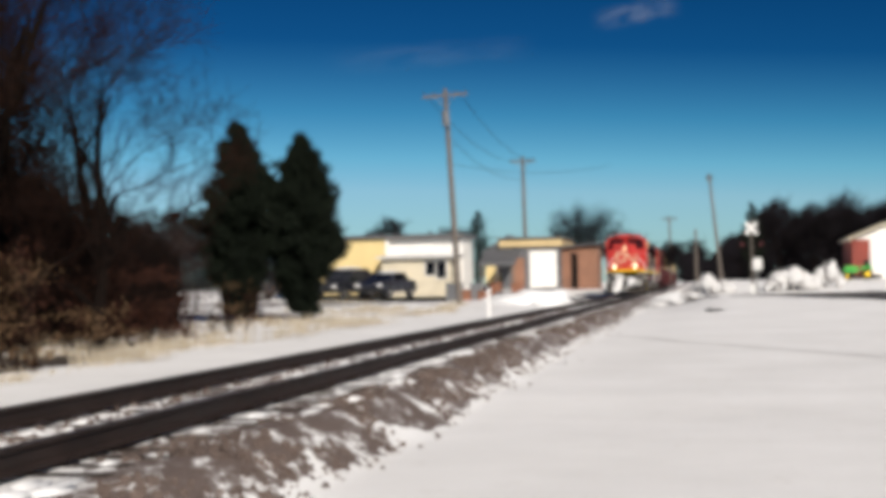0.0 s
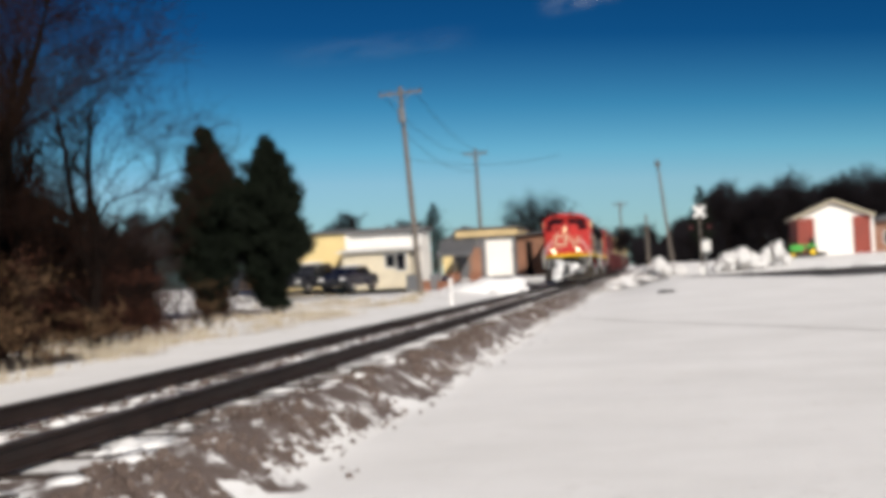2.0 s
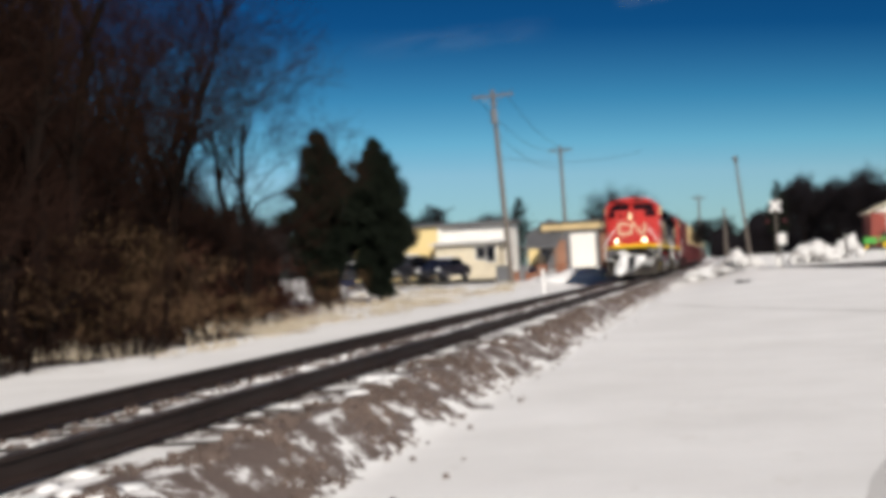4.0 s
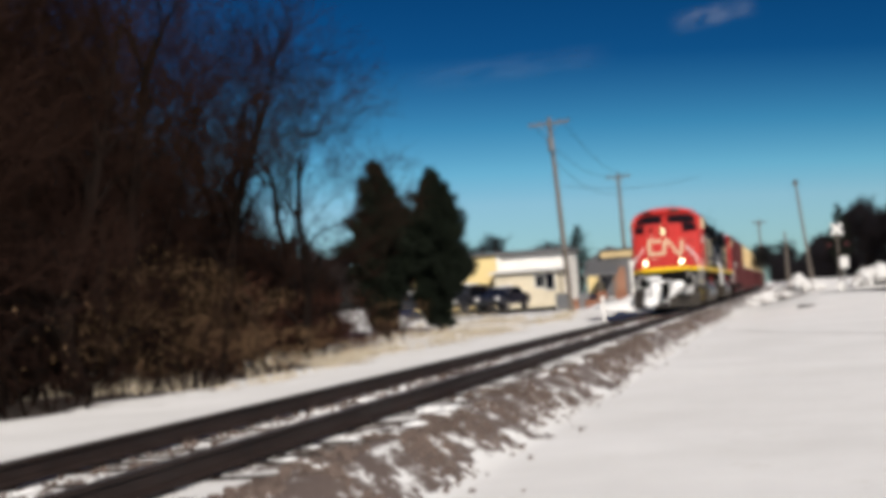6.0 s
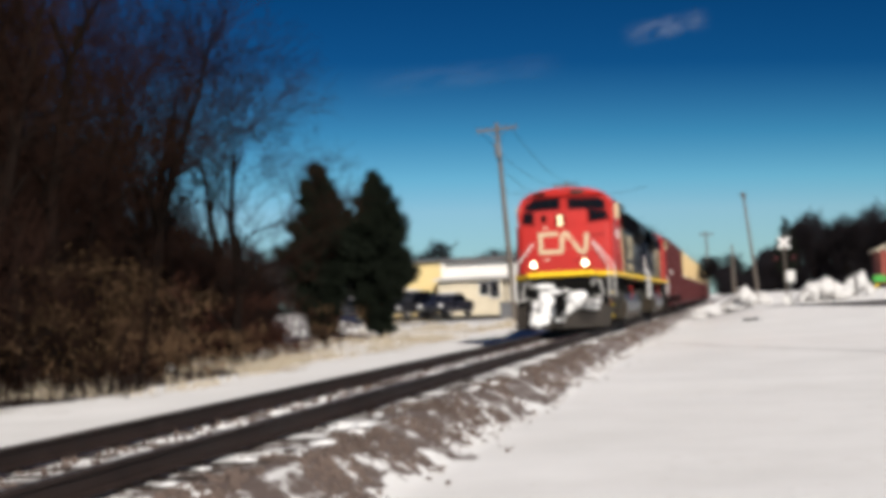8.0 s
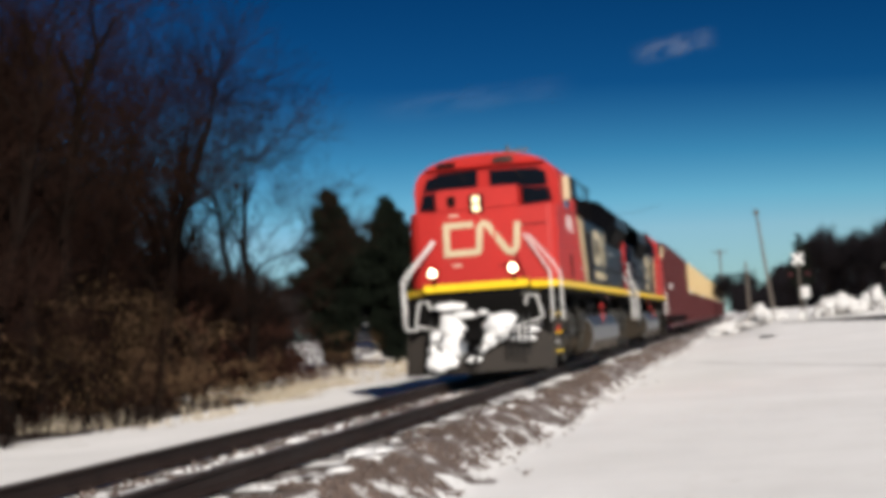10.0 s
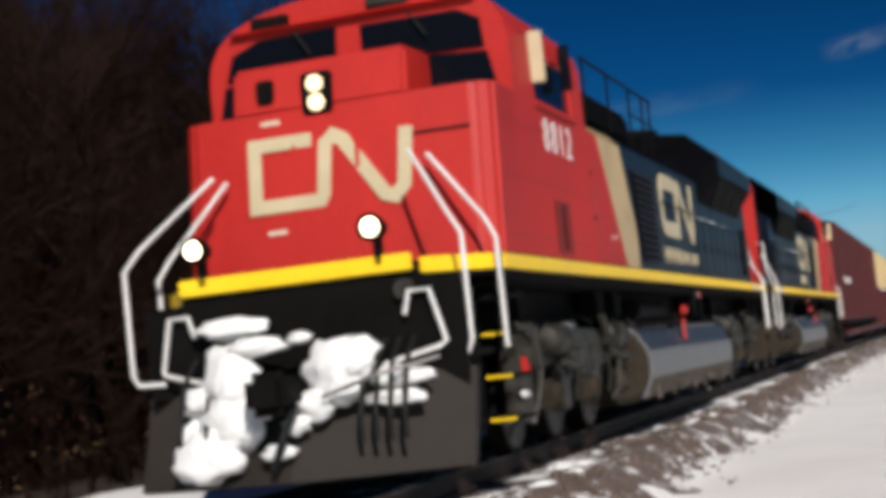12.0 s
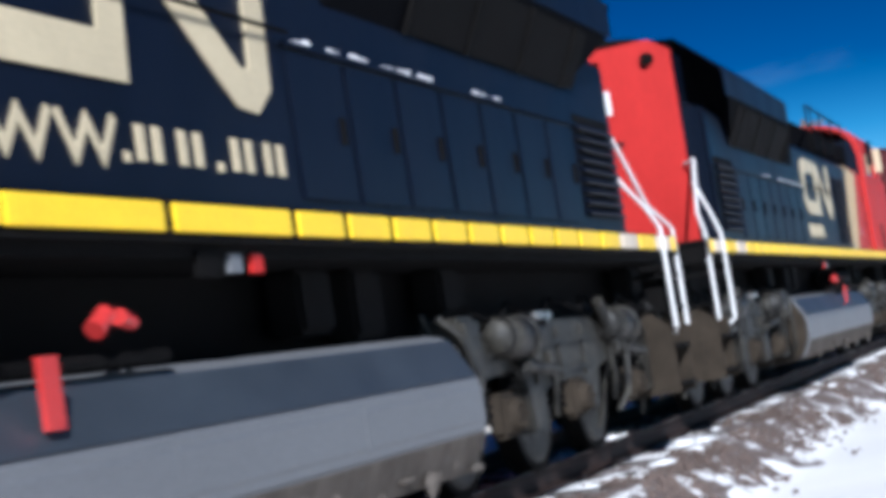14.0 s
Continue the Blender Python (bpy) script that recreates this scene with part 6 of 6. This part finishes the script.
def build_garage():
    g = thing("brick_garage", "dark red brick garage with white door and gable", "garage", "", pose(0.94, 0, 0.12))
    y = 125.0
    part("wall", box(15.1, 16.3, y, y + 7, 0.7, 3.5), M["brick"], g)
    part("wall", box(19.05, 20.3, y, y + 7, 0.7, 3.5), M["brick"], g)
    part("lintel", box(16.3, 19.05, y, y + 7, 3.3, 3.5), M["white_wall"], g)
    part("gable", prism([(15.3, 3.5), (17.7, 4.45), (20.1, 3.5)], "y", y + 0.02, y + 0.3), M["white_wall"], g, "white gable boards")
    part("roof", prism([(14.8, 3.42), (17.7, 4.62), (20.6, 3.42), (20.6, 3.55), (17.7, 4.75), (14.8, 3.55)], "y", y - 0.4, y + 7.3), M["cream_wall"], g, "pale weathered roof edge")
    d = part("garage_door", box(16.32, 19.03, y + 0.06, y + 0.12, 0.75, 3.3), M["white_wall"], g, "white sectional garage door")
    for k in range(5):
        part("door_section", box(16.36, 18.99, y + 0.03, y + 0.06, 0.8 + k * 0.5, 1.25 + k * 0.5, None, 0.01), M["white_wall"], d)
    part("corner_post", box(20.3, 20.5, y - 0.1, y + 0.1, 0.7, 3.5), M["white_wall"], g)
    h = thing("dark_outbuilding", "low dark outbuilding with a pale stoop", "shed", "", pose(0.94, 0, 0))
    part("wall", box(20.9, 27, 128, 136, 0.7, 3.3), M["brown_wall"], h)
    part("roof", prism([(20.5, 3.2), (24, 4.1), (27.4, 3.2)], "y", 127.5, 136.5), M["roof"], h)
    window(h, 21.6, 22.3, 128, 1.5, 2.4)
    window(h, 22.7, 23.4, 128, 1.5, 2.4)
    t = thing("garden_tractor", "bright green garden tractor parked in snow", "tractor", "", pose(16.0, 121.5, 0.78))
    part("hood", box(-0.9, 0.1, -0.3, 0.3, 0.45, 0.95, None, 0.08), M["green"], t)
    part("fender", box(0.2, 1.0, -0.45, 0.45, 0.6, 0.95, None, 0.1), M["green"], t)
    part("seat", box(0.45, 0.9, -0.22, 0.22, 0.95, 1.35, None, 0.06), M["rubber"], t)
    part("steering_wheel", tube([(0.15, 0.15 * math.cos(a), 1.25 + 0.1 * math.sin(a)) for a in [k * math.tau / 10 for k in range(11)]], 0.02, None, 6), M["rubber"], t)
    for px, r in ((-0.7, 0.25), (0.65, 0.38)):
        for s in (-1, 1):
            w = part("wheel", rod((px, s * 0.36, r), (px, s * 0.56, r), r, r, None, 18), M["rubber"], t)
            part("rim", rod((px, s * 0.55, r), (px, s * 0.575, r), r * 0.5, r * 0.5, None, 14), M["yellow"], w)
    part("mower_deck", box(-0.3, 1.6, -0.5, 0.5, 0.1, 0.35, None, 0.05), M["under"], t)


def build_car(x, y, turn, paint, tall, label):
    c = thing("parked_car", label, "car", "parked cars", pose(x, y, ground_z(x, y) + 0.32, 0, 0, turn))
    top = 1.72 if tall else 1.42
    low = [(-2.2, 0.35), (-2.25, 0.75), (-2.0, 0.92), (-1.1, 1.0), (2.0, 1.0), (2.2, 0.85), (2.22, 0.35)]
    part("body", prism(low, "y", -0.88, 0.88, None, 0.06), M[paint], c)
    cab = [(-1.0, 0.98), (-0.45, top), (1.6 if tall else 0.9, top), (2.0 if tall else 1.6, 0.98)]
    part("cabin", prism(cab, "y", -0.78, 0.78, None, 0.08), M[paint], c)
    for s in (-1, 1):
        part("side_window", prism([(-0.75, 1.03), (-0.36, top - 0.1), (1.5 if tall else 0.8, top - 0.1), (1.8 if tall else 1.35, 1.03)], "y", *sorted((s * 0.775, s * 0.79))), M["glass"], c)
        for px in (-1.4, 1.4):
            w = part("wheel", rod((px, s * 0.68, 0.33), (px, s * 0.9, 0.33), 0.33, 0.33, None, 22), M["rubber"], c)
            part("hubcap", rod((px, s * 0.89, 0.33), (px, s * 0.915, 0.33), 0.2, 0.18, None, 16), M["steel"], w)
        part("headlamp", box(-2.27, -2.2, *sorted((s * 0.5, s * 0.8)), 0.66, 0.8, None, 0.02), M["white"], c)
        part("tail_lamp", box(2.19, 2.24, *sorted((s * 0.55, s * 0.85)), 0.68, 0.86, None, 0.02), M["red_dull"], c)
    part("bumper", box(-2.32, -2.2, -0.85, 0.85, 0.38, 0.56, None, 0.04), M["rubber"], c)
    part("bumper", box(2.18, 2.3, -0.85, 0.85, 0.38, 0.56, None, 0.04), M["rubber"], c)
    part("roof_snow", lump((0.5 if tall else 0.25, 0, top + 0.01), (0.95 if tall else 0.6, 0.66, 0.09), x, None, 2, 0.3), M["snow"], c, "snow lying on the roof", True)


def snowy_shrub(x, y, z, w, h, seed):
    """A shrub bent under a thick coat of snow."""
    t = thing("snowy_shrub", "rounded shrub thickly coated in snow", "shrub", "snow-covered shrubs", pose(x, y, z))
    rnd = random.Random(seed)
    bm = None
    for k in range(14):
        a, r = rnd.random() * math.tau, w * 0.5 * rnd.random() ** 0.6
        hh = h * (1 - 0.55 * (r / (w * 0.5)) ** 2)
        bm = lump((math.cos(a) * r, math.sin(a) * r * 0.7, hh * rnd.uniform(0.45, 0.78)), (w * 0.2, w * 0.18, h * 0.24), seed + k * 1.3, bm, 2, 0.7)
    part("snow_coat", bm, M["snow_grey"], t, "", True)
    wood, fine = bare_tree(seed + 50, h * 1.25, 0.9, 700, start=0.0)
    raw("stem_mass", *wood, M["bark"], t)
    raw("twig_mass", *fine, M["twig"], t)


def build_yard():
    build_workshop()
    build_sheds()
    build_garage()
    build_pole(-6.87, 90, 0.0, 11.1, 0.17, 1.15, -2.75, "tall grey wooden utility pole with crossarm and transformer", True)
    build_pole(-6.98, 125, 0.9, 10.22, 0.16, 0.9, -0.8, "grey wooden utility pole with a crossarm")
    build_pole(7.05, 130, 0.9, 8.9, 0.13, 0.22, -5.4, "bare leaning wooden pole beyond the crossing")
    build_pole(5.2, 138, 0.9, 5.0, 0.14, 0, 0, "short weathered wooden post beyond the crossing")
    build_pole(2.4, 190, 0.9, 8.2, 0.15, 0.8, 0, "far wooden utility pole with a crossarm")
    build_wires()
    build_signal(8.42, 105.5, 0.54)
    build_car(-14.2, 96, 72, "car_dark", True, "dark parked van with snow on its roof")
    build_car(-11.65, 95, 76, "car_blue", False, "dark blue parked car with snow on its roof")
    build_car(-17.6, 97, 2, "car_dark", False, "dark parked car beside the workshop")
    for k, (x, y, w, h) in enumerate(((11.0, 113, 2.6, 1.75), (12.2, 113.6, 1.5, 1.1), (13.5, 114.5, 1.6, 1.85), (10.0, 112.4, 1.2, 0.8), (5.8, 111.5, 1.4, 1.5), (6.9, 112.5, 1.2, 0.9), (4.9, 110.8, 1.3, 0.6))):
        snowy_shrub(x, y, ground_z(x, y) - 0.05, w, h, 60 + k)
    for k, (x, y, w, h) in enumerate(((-3.9, 100, 2.6, 0.85), (-5.4, 101, 1.8, 0.5), (-2.9, 98.5, 1.3, 0.4), (3.9, 112, 1.8, 0.6), (18.5, 110.5, 2.6, 0.3))):
        t = part("snow_pile", lump((0, 0, 0), (w, w * 0.7, h), k * 2.2, None, 3, 0.5), M["snow"], None, "", True)
        t.matrix_basis = pose(x, y, ground_z(x, y))
        tagged(t, "ploughed pile of white snow", "snow pile", "snow piles")
    m = thing("marker_post", "short white marker post beside the track", "post", "", pose(-3.1, 72, ground_z(-3.1, 72)))
    part("stake", box(-0.07, 0.07, -0.03, 0.03, -0.2, 1.1, None, 0.015), M["white"], m)
    part("cap", box(-0.09, 0.09, -0.045, 0.045, 1.08, 1.16, None, 0.01), M["white"], m)
    c = part("frozen_clod", lump((0, 0, 0), (0.42, 0.3, 0.09), 4, None, 2, 0.6), M["under"], None, "", True)
    c.matrix_basis = pose(5.85, 78, ground_z(5.85, 78) + 0.02)
    tagged(c, "flat dark clod of frozen earth on snow", "clod")
    # scrap along the yard's edge
    rnd = random.Random(17)
    for k in range(9):
        x, y = -9.2 + k * 0.62, 104.0 + rnd.uniform(-0.8, 0.8)
        w, h = rnd.uniform(0.25, 0.5), rnd.uniform(0.45, 1.1)
        j = thing("scrap_crate", rnd.choice(("rusty brown scrap crate in the yard", "grey dented crate in the yard")), "crate", "scrap along the yard", pose(x, y, ground_z(x, y), 0, 0, rnd.uniform(-20, 20)))
        m = M["rust"] if "rusty" in j["label"] else M["tank"]
        part("case", box(-w, w, -0.3, 0.3, -0.05, h, None, 0.03), m, j)
        part("lid", box(-w - 0.03, w + 0.03, -0.33, 0.33, h, h + 0.05, None, 0.01), m, j)


def build_cloud():
    """Thin torn clouds, very far off."""
    m = bpy.data.materials.new("thin_cloud")
    m.use_nodes = True
    nt = m.node_tree
    b = nt.nodes["Principled BSDF"]
    b.inputs["Base Color"].default_value, b.inputs["Roughness"].default_value = (0.8, 0.8, 0.82, 1), 1.0
    gen = nt.nodes.new("ShaderNodeTexCoord").outputs["Generated"]
    sep = nt.nodes.new("ShaderNodeSeparateXYZ")
    nt.links.new(gen, sep.inputs[0])
    fx = calc(nt, "MULTIPLY", sep.outputs[0], calc(nt, "SUBTRACT", 1.0, sep.outputs[0]))
    fz = calc(nt, "MULTIPLY", sep.outputs[2], calc(nt, "SUBTRACT", 1.0, sep.outputs[2]))
    edge = calc(nt, "MULTIPLY", calc(nt, "MULTIPLY", fx, fz), 16.0)
    n = ramp(nt, noise_tex(nt, 4.0, 7, 0.62, (1.0, 1.0, 1.0), gen), [(0.38, (0, 0, 0)), (0.75, (1, 1, 1))])
    a = calc(nt, "MULTIPLY", calc(nt, "POWER", edge, 1.6), n)
    nt.links.new(calc(nt, "MULTIPLY", a, 0.20), b.inputs["Alpha"])
    faint = m.copy()
    faint.name = "faint_cloud"
    for n in faint.node_tree.nodes:
        for l in n.outputs[0].links if n.outputs else ():
            if l.to_socket.name == "Alpha":
                n.inputs[1].default_value = 0.06
    for x, z, w, h, tilt in ((-118, 640, 230, 66, 8), (-620, 560, 560, 80, 2)):
        v = [(-w / 2, 0, -h / 2), (w / 2, 0, -h / 2), (w / 2, 0, h / 2), (-w / 2, 0, h / 2)]
        c = raw("cloud", v, [(0, 1, 2, 3)], m if x > -300 else faint)
        c.matrix_basis = pose(x, 3900, z, 12, -tilt, 0)
        c.visible_shadow = False
        tagged(c, "thin torn white cloud in a clear sky", "cloud", kind="structure")


build_ground()
build_rails()
build_train()
build_plants()
build_grass()
build_yard()
build_cloud()
build_ballast()
build_sleepers()


# ---- what moves ----
def train_at(t):
    """How far along the track the leading corner stands at t seconds."""
    for (t0, s0), (t1, s1) in zip(TRAIN, TRAIN[1:]):
        if t <= t1:
            return s0 + (s1 - s0) * (t - t0) / (t1 - t0)
    return TRAIN[-1][1]


def motions():
    for ob, back_by, turned in TRAIN_THINGS:
        z = 2.405 if ob.name.startswith("cargo_container") else 0.0
        walk(ob, [(t, pose(0, s + back_by, z, 0, 0, 180 if turned else 0)) for t, s in TRAIN])
        for w in ob.children:
            if not w.name.startswith("wheelset"):
                continue
            y, r = w.location.y, w.location.z
            rows = []
            for k in range(0, 421, 2):
                t = k / 30
                gone = (TRAIN[0][1] - train_at(t)) / r * (-1 if turned else 1)
                rows.append((t, pose(0, y, r, math.degrees(gone), 0, 0)))
            if back_by < 50:
                walk(w, rows)


motions()
